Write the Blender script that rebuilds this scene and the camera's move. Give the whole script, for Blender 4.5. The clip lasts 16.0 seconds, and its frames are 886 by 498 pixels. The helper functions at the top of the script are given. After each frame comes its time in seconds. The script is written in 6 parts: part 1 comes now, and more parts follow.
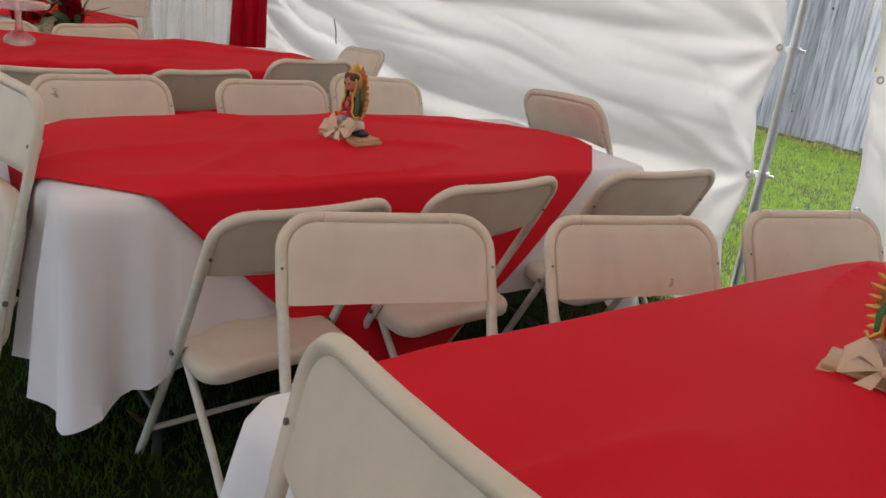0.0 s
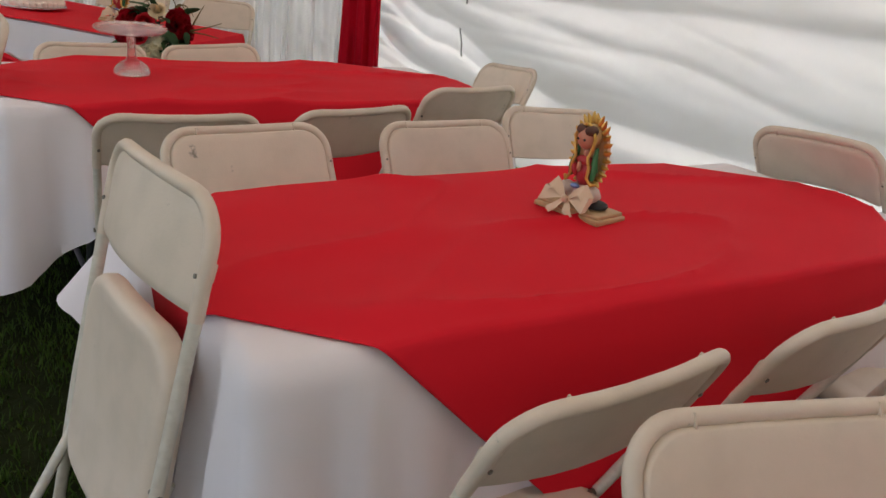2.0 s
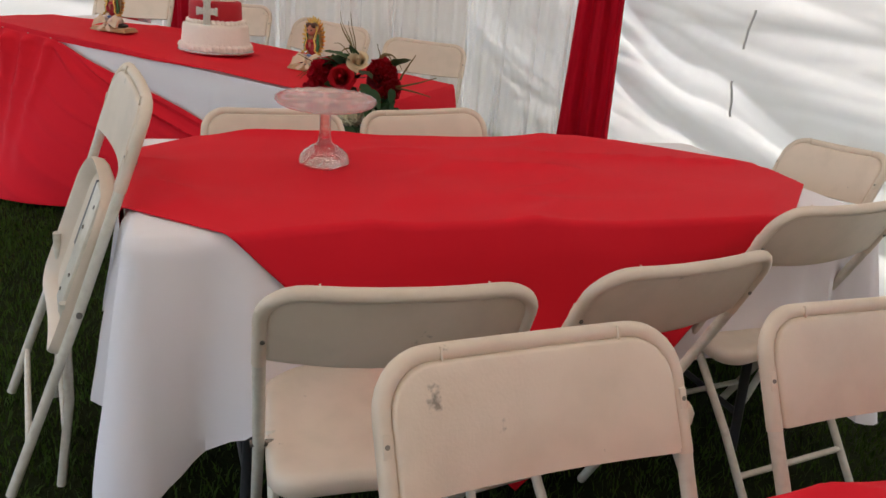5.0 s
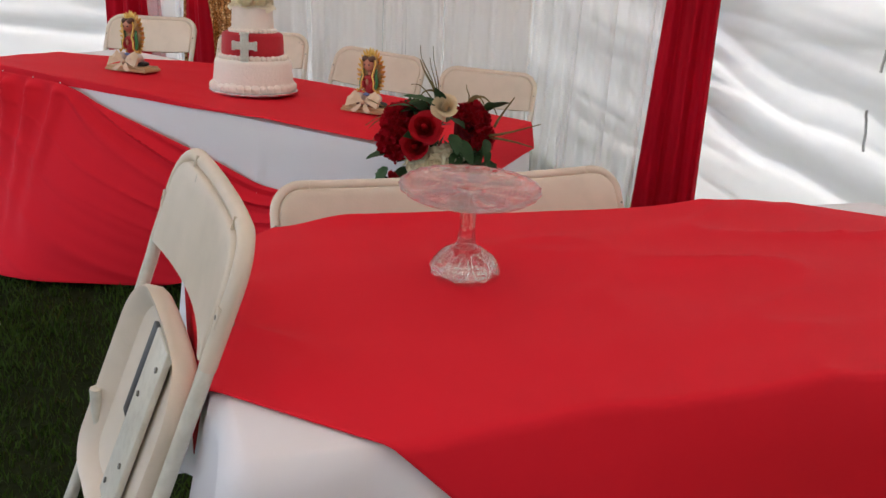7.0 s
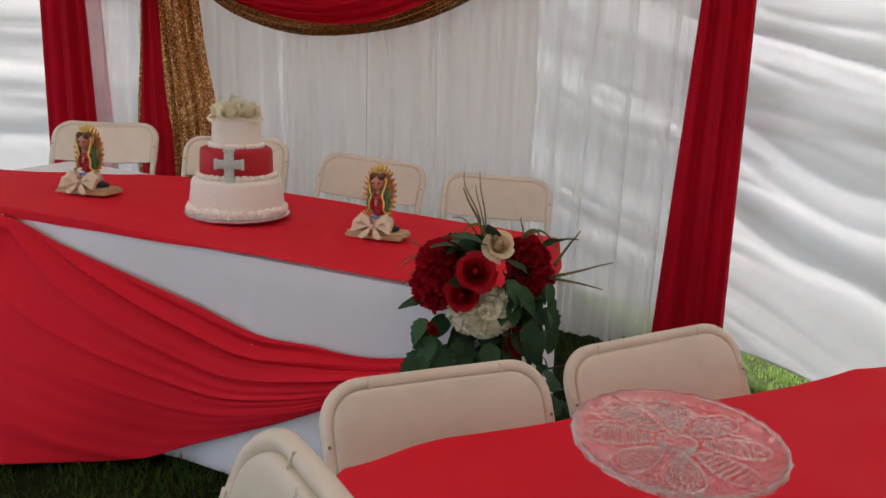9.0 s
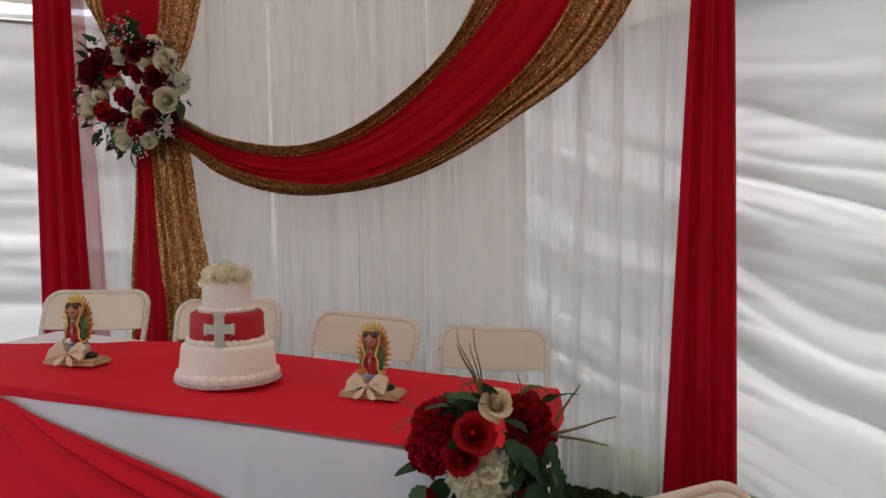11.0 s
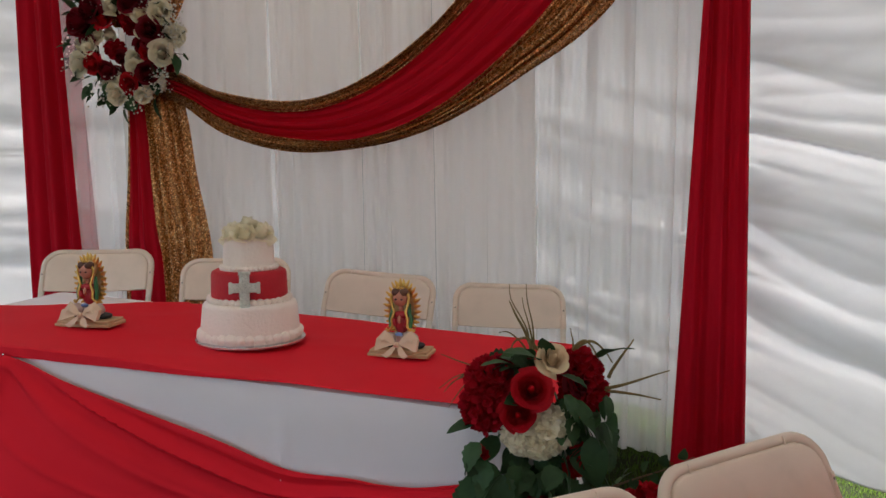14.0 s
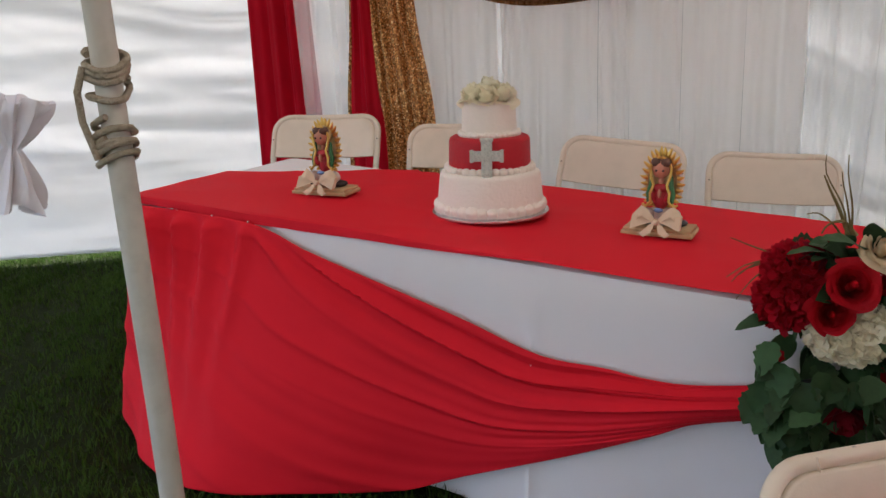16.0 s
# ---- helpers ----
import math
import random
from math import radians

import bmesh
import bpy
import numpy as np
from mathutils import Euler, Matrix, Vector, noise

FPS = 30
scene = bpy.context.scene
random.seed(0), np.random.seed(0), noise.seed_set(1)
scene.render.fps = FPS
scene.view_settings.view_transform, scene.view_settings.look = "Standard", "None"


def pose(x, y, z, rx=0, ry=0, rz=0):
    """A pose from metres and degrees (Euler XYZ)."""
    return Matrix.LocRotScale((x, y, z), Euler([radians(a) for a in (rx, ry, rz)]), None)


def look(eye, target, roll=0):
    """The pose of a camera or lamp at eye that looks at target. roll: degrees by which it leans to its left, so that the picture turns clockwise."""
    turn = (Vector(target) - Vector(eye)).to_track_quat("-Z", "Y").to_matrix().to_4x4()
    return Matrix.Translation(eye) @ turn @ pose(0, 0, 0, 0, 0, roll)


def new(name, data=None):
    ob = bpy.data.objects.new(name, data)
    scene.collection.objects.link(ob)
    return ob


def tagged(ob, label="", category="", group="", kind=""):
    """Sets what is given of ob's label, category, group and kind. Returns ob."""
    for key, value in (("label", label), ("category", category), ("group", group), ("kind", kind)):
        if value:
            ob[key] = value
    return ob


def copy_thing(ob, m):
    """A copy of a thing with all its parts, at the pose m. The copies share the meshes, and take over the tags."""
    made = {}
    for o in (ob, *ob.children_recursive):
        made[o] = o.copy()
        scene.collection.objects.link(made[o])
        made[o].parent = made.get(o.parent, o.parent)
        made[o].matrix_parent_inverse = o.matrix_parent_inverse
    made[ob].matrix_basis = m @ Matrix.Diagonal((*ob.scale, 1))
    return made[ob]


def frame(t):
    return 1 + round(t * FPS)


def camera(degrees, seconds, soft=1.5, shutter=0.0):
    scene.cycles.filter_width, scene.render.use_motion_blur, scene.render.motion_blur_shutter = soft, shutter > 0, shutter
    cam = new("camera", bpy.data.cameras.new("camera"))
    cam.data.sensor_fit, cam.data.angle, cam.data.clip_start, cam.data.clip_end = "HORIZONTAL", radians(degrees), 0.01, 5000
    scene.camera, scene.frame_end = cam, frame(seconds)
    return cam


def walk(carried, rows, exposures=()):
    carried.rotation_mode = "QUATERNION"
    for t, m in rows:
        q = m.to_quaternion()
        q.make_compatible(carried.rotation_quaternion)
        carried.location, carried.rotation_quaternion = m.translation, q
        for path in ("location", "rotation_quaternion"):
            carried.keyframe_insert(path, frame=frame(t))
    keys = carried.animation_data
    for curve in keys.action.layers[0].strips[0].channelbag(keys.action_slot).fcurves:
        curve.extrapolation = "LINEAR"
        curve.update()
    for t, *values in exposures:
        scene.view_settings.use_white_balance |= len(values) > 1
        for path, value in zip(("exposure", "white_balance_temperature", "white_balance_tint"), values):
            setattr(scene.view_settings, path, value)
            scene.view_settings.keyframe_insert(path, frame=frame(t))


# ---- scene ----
cam = camera(56.5, 16.0)
PATH = [
    (0, (0.315, -0.562, 1.309), (1.466, 0.939, 0.66), 7.1),
    (0.5, (0.363, -0.373, 1.296), (1.52, 1.129, 0.662), 7.2),
    (1, (0.422, -0.161, 1.297), (1.506, 1.387, 0.642), 6.9),
    (1.5, (0.401, 0.053, 1.279), (1.444, 1.621, 0.605), 6.8),
    (2, (0.341, 0.265, 1.301), (1.357, 1.849, 0.624), 5.6),
    (2.5, (0.377, 0.468, 1.287), (1.362, 2.061, 0.584), 5.3),
    (3, (0.445, 0.673, 1.303), (1.338, 2.315, 0.59), 4.7),
    (3.5, (0.471, 0.895, 1.288), (1.328, 2.546, 0.552), 5.4),
    (4, (0.451, 1.09, 1.304), (1.355, 2.713, 0.565), 6.6),
    (4.5, (0.465, 1.245, 1.305), (1.294, 2.893, 0.533), 6.1),
    (5, (0.553, 1.43, 1.285), (1.212, 3.201, 0.63), 4.8),
    (5.2, (0.57, 1.474, 1.293), (1.171, 3.257, 0.617), 5.0),
    (7.3, (0.423, 2.296, 1.294), (1.092, 4.074, 0.667), 3.1),
    (7.5, (0.441, 2.368, 1.307), (1.111, 4.146, 0.683), 3.3),
    (8, (0.444, 2.503, 1.314), (1.167, 4.25, 0.663), 4.2),
    (8.5, (0.388, 2.672, 1.334), (1.162, 4.435, 0.791), 3.4),
    (9, (0.327, 2.806, 1.375), (1.144, 4.572, 0.911), 2.3),
    (9.5, (0.316, 2.817, 1.382), (1.192, 4.578, 1.022), 1.1),
    (10, (0.376, 2.811, 1.398), (1.247, 4.59, 1.122), 0.5),
    (12.3, (0.283, 2.927, 1.402), (1.085, 4.759, 1.399), -0.6),
    (12.5, (0.264, 2.937, 1.399), (1.087, 4.76, 1.376), -0.7),
    (13, (0.222, 2.951, 1.39), (1.082, 4.756, 1.323), -0.4),
    (13.5, (0.199, 2.97, 1.386), (1.098, 4.753, 1.273), -0.4),
    (14, (0.171, 2.991, 1.379), (1.092, 4.754, 1.17), -0.3),
    (14.5, (0.147, 3.032, 1.367), (1.043, 4.791, 1.044), -0.2),
    (15, (0.141, 3.131, 1.347), (0.95, 4.915, 0.945), -0.5),
    (15.5, (0.13, 3.258, 1.35), (0.749, 5.101, 0.883), -1.6),
    (16, (0.105, 3.311, 1.347), (0.571, 5.186, 0.83), -1.9),
]
# the clip's camera sets its own exposure as it moves
EXPOSURE = 1.98
LIGHT = [(t, EXPOSURE + e, 6850 if t < 5.3 else 6560, 14) for t, e in ((0.0, 0.06), (1.0, -0.04), (2.0, 0.08), (3.0, 0.1), (4.0, 0.16), (4.5, 0.18), (5.0, 0.34), (5.2, 0.36), (7.3, 0.42), (8.0, 0.4), (8.5, 0.25), (9.0, 0.12), (10.0, 0.06),
                                                  (12.3, 0.0), (13.5, -0.04), (14.5, -0.06), (15.0, 0.13), (15.5, 0.2), (16.0, 0.22))]
walk(cam, [(t, look(eye, target, roll)) for t, eye, target, roll in PATH], LIGHT)

# ---- world and light: bright overcast daylight through the white tent ----
world = bpy.data.worlds.new("world")
scene.world = world
world.use_nodes = True
wn = world.node_tree.nodes
sky = wn.new("ShaderNodeTexSky")
sky.sky_type = "NISHITA"
sky.sun_disc = False
sky.sun_elevation, sky.sun_rotation = radians(71), radians(20)
sky.air_density, sky.dust_density = 1.0, 3.0
world.node_tree.links.new(sky.outputs[0], wn["Background"].inputs[0])
wn["Background"].inputs[1].default_value = 0.15
sun = new("sun", bpy.data.lights.new("sun", "SUN"))
sun.data.energy, sun.data.angle, sun.data.color = 4.6, radians(40), (1.0, 0.97, 0.92)
sun.matrix_world = look((1.8, 0.9, 10.0), (0, 0, 0))
scene.view_settings.exposure = EXPOSURE


# ---- materials ----
def material(name, color, rough=0.6, metal=0.0, grain=0.0, scale=40.0, stain=0.0, stain_scale=3.0, bump=0.0, bump_scale=120.0,
             translucent=0.0, sheen=0.0, spec=0.5, clear=0.0, object_random=0.0, dark=None, scuff=None, wrinkle=0.0, wrinkle_scale=6.0, along=1.0):
    """Procedural surface: base colour, two scales of variation, bump, and optionally light passing through."""
    m = bpy.data.materials.new(name)
    m.use_nodes = True
    nt = m.node_tree
    n, li = nt.nodes, nt.links
    b = n["Principled BSDF"]
    b.inputs["Roughness"].default_value = rough
    b.inputs["Metallic"].default_value = metal
    b.inputs["Specular IOR Level"].default_value = spec
    if sheen:
        b.inputs["Sheen Weight"].default_value = sheen
    if clear:
        b.inputs["Coat Weight"].default_value = clear
    tc = n.new("ShaderNodeTexCoord")
    place = tc.outputs["Object"]
    if object_random:
        oi = n.new("ShaderNodeObjectInfo")
        shift = n.new("ShaderNodeVectorMath")
        shift.operation = "MULTIPLY_ADD"
        shift.inputs[1].default_value = (37.0, 53.0, 71.0)
        li.new(oi.outputs["Random"], shift.inputs[0])
        li.new(place, shift.inputs[2])
        place = shift.outputs[0]
    if along != 1.0:                               # grain drawn out along z
        st = n.new("ShaderNodeVectorMath")
        st.operation = "MULTIPLY"
        st.inputs[1].default_value = (1.0, 1.0, along)
        li.new(place, st.inputs[0])
        place = st.outputs[0]
    col = n.new("ShaderNodeRGB")
    col.outputs[0].default_value = (*color, 1)
    out = col.outputs[0]
    if dark is None:
        dark = tuple(c * 0.55 for c in color)

    def vary(out, amount, sc, detail):
        t = n.new("ShaderNodeTexNoise")
        t.inputs["Scale"].default_value = sc
        t.inputs["Detail"].default_value = detail
        li.new(place, t.inputs["Vector"])
        r = n.new("ShaderNodeMapRange")
        r.inputs[1].default_value, r.inputs[2].default_value = 0.45, 0.75
        r.inputs[3].default_value, r.inputs[4].default_value = 0.0, amount
        li.new(t.outputs["Fac"], r.inputs[0])
        mx = n.new("ShaderNodeMix")
        mx.data_type = "RGBA"
        li.new(r.outputs[0], mx.inputs[0])
        li.new(out, mx.inputs[6])
        mx.inputs[7].default_value = (*dark, 1)
        return mx.outputs[2]
    if grain:
        out = vary(out, grain, scale, 6)
    if stain:
        out = vary(out, stain, stain_scale, 4)
    if scuff:
        t = n.new("ShaderNodeTexNoise")
        t.inputs["Scale"].default_value, t.inputs["Detail"].default_value = 13.0, 7
        t.inputs["Roughness"].default_value = 0.65
        li.new(place, t.inputs["Vector"])
        r = n.new("ShaderNodeMapRange")
        r.inputs[1].default_value, r.inputs[2].default_value, r.inputs[4].default_value = 0.675, 0.74, 0.85
        li.new(t.outputs["Fac"], r.inputs[0])
        mx = n.new("ShaderNodeMix")
        mx.data_type = "RGBA"
        li.new(r.outputs[0], mx.inputs[0])
        li.new(out, mx.inputs[6])
        mx.inputs[7].default_value = (*scuff, 1)
        out = mx.outputs[2]
    if object_random:
        r = n.new("ShaderNodeMapRange")
        r.inputs[3].default_value, r.inputs[4].default_value = 1 - object_random, 1 + object_random
        li.new(oi.outputs["Random"], r.inputs[0])
        hs = n.new("ShaderNodeHueSaturation")
        li.new(r.outputs[0], hs.inputs["Value"])
        li.new(out, hs.inputs["Color"])
        out = hs.outputs[0]
    li.new(out, b.inputs["Base Color"])
    if bump:
        t = n.new("ShaderNodeTexNoise")
        t.inputs["Scale"].default_value = bump_scale
        t.inputs["Detail"].default_value = 5
        li.new(place, t.inputs["Vector"])
        bp = n.new("ShaderNodeBump")
        bp.inputs["Strength"].default_value = bump
        bp.inputs["Distance"].default_value = 0.01
        li.new(t.outputs["Fac"], bp.inputs["Height"])
        if wrinkle:
            t = n.new("ShaderNodeTexNoise")
            t.noise_type = "RIDGED_MULTIFRACTAL"
            t.inputs["Scale"].default_value, t.inputs["Detail"].default_value, t.inputs["Distortion"].default_value = wrinkle_scale, 2, 0.6
            li.new(place, t.inputs["Vector"])
            wr = n.new("ShaderNodeBump")
            wr.inputs["Strength"].default_value, wr.inputs["Distance"].default_value = wrinkle, 0.02
            li.new(t.outputs["Fac"], wr.inputs["Height"])
            li.new(wr.outputs[0], bp.inputs["Normal"])
        li.new(bp.outputs[0], b.inputs["Normal"])
    if translucent:
        tr = n.new("ShaderNodeBsdfTranslucent")
        li.new(out, tr.inputs["Color"])
        ms = n.new("ShaderNodeMixShader")
        ms.inputs[0].default_value = translucent
        li.new(b.outputs[0], ms.inputs[1])
        li.new(tr.outputs[0], ms.inputs[2])
        li.new(ms.outputs[0], n["Material Output"].inputs[0])
    return m


def sheer_material(name, color, clear, threads=260.0):
    """Thin voile: part of the light goes straight through between the threads, the rest is scattered."""
    m = material(name, color, 0.8, translucent=0.5, spec=0.1)
    nt = m.node_tree
    n, li = nt.nodes, nt.links
    last = n["Material Output"].inputs[0].links[0].from_socket
    tp = n.new("ShaderNodeBsdfTransparent")
    tc = n.new("ShaderNodeTexCoord")
    t = n.new("ShaderNodeTexNoise")
    t.inputs["Scale"].default_value = 2.2
    li.new(tc.outputs["Object"], t.inputs["Vector"])
    r = n.new("ShaderNodeMapRange")
    r.inputs[3].default_value, r.inputs[4].default_value = clear - 0.1, clear + 0.1
    li.new(t.outputs["Fac"], r.inputs[0])
    ms = n.new("ShaderNodeMixShader")
    li.new(r.outputs[0], ms.inputs[0])
    li.new(last, ms.inputs[1])
    li.new(tp.outputs[0], ms.inputs[2])
    li.new(ms.outputs[0], n["Material Output"].inputs[0])
    return m


# toned down to the shade inside the tent; the outside lawn has a lit copy
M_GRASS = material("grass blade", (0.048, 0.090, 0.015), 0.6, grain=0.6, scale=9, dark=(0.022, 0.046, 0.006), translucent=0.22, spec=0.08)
M_SOIL = material("lawn soil", (0.018, 0.024, 0.009), 0.95, grain=0.6, scale=30, stain=0.5, stain_scale=2, bump=0.8, bump_scale=60, spec=0.05)
M_VINYL = material("white tent vinyl", (0.86, 0.86, 0.84), 0.38, grain=0.08, scale=8, stain=0.12, stain_scale=1.3, bump=0.08, bump_scale=14,
                   translucent=0.42, dark=(0.66, 0.65, 0.6), wrinkle=0.45, wrinkle_scale=3.4)
M_CANOPY = material("canopy vinyl", (0.78, 0.735, 0.66), 0.45, grain=0.1, scale=6, stain=0.15, stain_scale=1.5, translucent=0.072, dark=(0.6, 0.54, 0.45))
M_PLASTIC = material("cream chair plastic", (0.69, 0.582, 0.472), 0.42, grain=0.12, scale=18, stain=0.22, stain_scale=9, bump=0.06, bump_scale=200,
                     dark=(0.45, 0.39, 0.3), object_random=0.04, scuff=(0.16, 0.14, 0.11))
M_TUBE = material("cream painted steel tube", (0.66, 0.62, 0.53), 0.35, grain=0.3, scale=60, stain=0.3, stain_scale=14, dark=(0.36, 0.31, 0.24))
M_BOLT = material("dull steel bolt", (0.22, 0.2, 0.17), 0.4, 0.8)
M_WCLOTH = material("white polyester cloth", (0.89, 0.845, 0.865), 0.75, grain=0.06, scale=5, bump=0.12, bump_scale=900, translucent=0.12, dark=(0.66, 0.61, 0.63), spec=0.2, wrinkle=0.3, wrinkle_scale=3.0)
M_RCLOTH = material("red polyester cloth", (0.72, 0.017, 0.031), 0.65, grain=0.15, scale=4, bump=0.15, bump_scale=900, translucent=0.03, spec=0.07, dark=(0.58, 0.009, 0.02), wrinkle=0.42, wrinkle_scale=2.6)
M_WCURT = material("white curtain voile", (0.94, 0.915, 0.90), 0.8, grain=0.05, scale=4, translucent=0.72, spec=0.1, dark=(0.80, 0.77, 0.75))
M_SHEER = sheer_material("white sheer voile", (0.92, 0.92, 0.92), 0.34)
M_RSHEER = sheer_material("red sheer voile", (0.6, 0.02, 0.05), 0.45)
M_RDRAPE = material("red satin drape", (0.50, 0.006, 0.02), 0.55, grain=0.12, scale=3, bump=0.1, bump_scale=500, translucent=0.25, spec=0.08, dark=(0.28, 0.003, 0.012))
M_TABLE = material("grey table plastic", (0.4, 0.4, 0.39), 0.5, grain=0.2, scale=50)
M_LEG = material("dark grey steel leg", (0.06, 0.06, 0.065), 0.45, 0.3)
M_POLE = material("galvanised steel pole", (0.5, 0.5, 0.5), 0.38, 0.7, grain=0.3, scale=30)


# ---- building helpers ----
def mesh_from(name, bm, mats, smooth=True):
    me = bpy.data.meshes.new(name)
    bmesh.ops.recalc_face_normals(bm, faces=bm.faces)
    bm.to_mesh(me)
    bm.free()
    for m in mats if isinstance(mats, (list, tuple)) else [mats]:
        me.materials.append(m)
    if smooth:
        me.polygons.foreach_set("use_smooth", [True] * len(me.polygons))
        me.set_sharp_from_angle(angle=radians(50))
    return me


def part(name, bm, mats, parent, label="", m=None, smooth=True):
    """Links a bmesh as one mesh object under a thing or a part."""
    ob = new(name, mesh_from(name, bm, mats, smooth))
    ob.parent = parent
    if m is not None:
        ob.matrix_basis = m
    return tagged(ob, label)


def solo(name, bm, mats, label, category, group="", kind="", m=None, smooth=True):
    ob = new(name, mesh_from(name, bm, mats, smooth))
    if m is not None:
        ob.matrix_basis = m
    return tagged(ob, label, category, group, kind)


def thing(name, label, category, group="", m=None):
    ob = new(name)
    ob.empty_display_size = 0.05
    if m is not None:
        ob.matrix_basis = m
    return tagged(ob, label, category, group)


def grid(bm, rows, close=False, mat=0, wrap=False):
    """Faces between rows of points."""
    vs = [[bm.verts.new(p) for p in row] for row in rows]
    fs = []
    for a, b in zip(vs, vs[1:] + ([vs[0]] if wrap else [])):
        k = len(a)
        for i in range(k if close else k - 1):
            f = bm.faces.new((a[i], a[(i + 1) % k], b[(i + 1) % k], b[i]))
            f.material_index = mat
            fs.append(f)
    return vs, fs


def fan(bm, ring, mat=0):
    c = bm.verts.new(sum((v.co for v in ring), Vector()) / len(ring))
    for i in range(len(ring)):
        f = bm.faces.new((ring[i], ring[(i + 1) % len(ring)], c))
        f.material_index = mat


def tube(bm, pts, r, seg=8, mat=0, cap=True):
    """A round tube along points; r may be a list."""
    pts = [Vector(p) for p in pts]
    rows, up = [], None
    for i, p in enumerate(pts):
        d = (pts[min(i + 1, len(pts) - 1)] - pts[max(i - 1, 0)]).normalized()
        if up is None:
            up = d.orthogonal().normalized()
        up = (up - d * up.dot(d)).normalized()
        side = d.cross(up)
        rr = r[i] if isinstance(r, (list, tuple)) else r
        rows.append([p + (up * math.cos(a) + side * math.sin(a)) * rr for a in (2 * math.pi * k / seg for k in range(seg))])
    vs, _ = grid(bm, rows, close=True, mat=mat)
    if cap:
        fan(bm, vs[0], mat)
        fan(bm, vs[-1], mat)
    return bm


def lathe(bm, prof, seg=32, mat=0, centre=(0, 0, 0)):
    """Turns a profile of (radius, z) round the z axis."""
    cx, cy, cz = centre
    rows = [[(cx + r * math.cos(2 * math.pi * k / seg), cy + r * math.sin(2 * math.pi * k / seg), cz + z) for k in range(seg)] for r, z in prof]
    vs, _ = grid(bm, rows, close=True, mat=mat)
    if prof[0][0] > 1e-4:
        fan(bm, vs[0], mat)
    if prof[-1][0] > 1e-4:
        fan(bm, vs[-1], mat)
    return bm


def box(bm, x0, y0, z0, x1, y1, z1, bevel=0.0, mat=0):
    r = bmesh.ops.create_cube(bm, size=1.0)
    bmesh.ops.scale(bm, vec=(x1 - x0, y1 - y0, z1 - z0), verts=r["verts"])
    bmesh.ops.translate(bm, vec=((x0 + x1) / 2, (y0 + y1) / 2, (z0 + z1) / 2), verts=r["verts"])
    fs = {f for v in r["verts"] for f in v.link_faces}
    for f in fs:
        f.material_index = mat
    if bevel:
        bmesh.ops.bevel(bm, geom=list({e for f in fs for e in f.edges}), offset=bevel, segments=2, profile=0.5, affect="EDGES")
    return bm


def smoothstep(a, b, x):
    t = min(1.0, max(0.0, (x - a) / (b - a)))
    return t * t * (3 - 2 * t)


def curve_at(pts, t):
    """Catmull-Rom through points, t from 0 to 1."""
    k = len(pts) - 1
    f = min(max(t, 0.0), 1.0) * k
    i = min(int(f), k - 1)
    f -= i
    p = [Vector(pts[min(max(j, 0), k)]) for j in (i - 1, i, i + 1, i + 2)]
    return 0.5 * ((2 * p[1]) + (p[2] - p[0]) * f + (2 * p[0] - 5 * p[1] + 4 * p[2] - p[3]) * f * f + (3 * p[1] - p[0] - 3 * p[2] + p[3]) * f ** 3)


# ---- the lie of the land ----
HT_C = Vector((1.30, 5.473))                       # a point on the head table's middle line
HT_A = 139.4                                      # direction of its long side
HT_U = Vector((math.cos(radians(HT_A)), math.sin(radians(HT_A))))
HT_N = Vector((-HT_U.y, HT_U.x))                  # towards the guests
HT_SLOPE = 0.067


def ground_z(x, y):
    s = (Vector((x, y)) - HT_C).dot(HT_U)
    rise = min(0.14, max(-0.05, HT_SLOPE * s - 0.013))
    back = HT_C + HT_N * -0.3
    rise += 0.06 * smoothstep(0.0, 0.5, -(Vector((x, y)) - back).dot(HT_N))
    dip = 0.11 * smoothstep(2.55, 3.15, x) * (1 - smoothstep(3.7, 5.0, x)) * smoothstep(4.5, 5.2, y) * (1 - smoothstep(6.6, 7.6, y))
    rise *= smoothstep(-0.95, -0.3, x) * (1 - smoothstep(7.5, 8.4, y))
    return rise * smoothstep(4.3, 5.2, y) * (1 - smoothstep(2.6, 3.2, x)) - dip


def ht(s, n, z=0.0):
    """A place by the head table: s along it, n towards the guests, z above its sloping lawn."""
    p = HT_C + HT_U * s + HT_N * n
    return Vector((p.x, p.y, z + HT_SLOPE * s - 0.013))


# ---- ground ----
def build_ground():
    bm = bmesh.new()
    xs = [-60, -30, -15, -8, -5] + [-4 + 0.25 * i for i in range(34)] + [5, 6, 7, 9, 12, 18, 30, 60]
    ys = [-60, -30, -15, -8, -5] + [-3 + 0.25 * i for i in range(54)] + [11, 13, 17, 25, 40, 60]
    grid(bm, [[(x, y, ground_z(x, y)) for x in xs] for y in ys])
    solo("ground", bm, M_SOIL, "dark lawn soil under the grass", "ground", kind="structure")


build_ground()


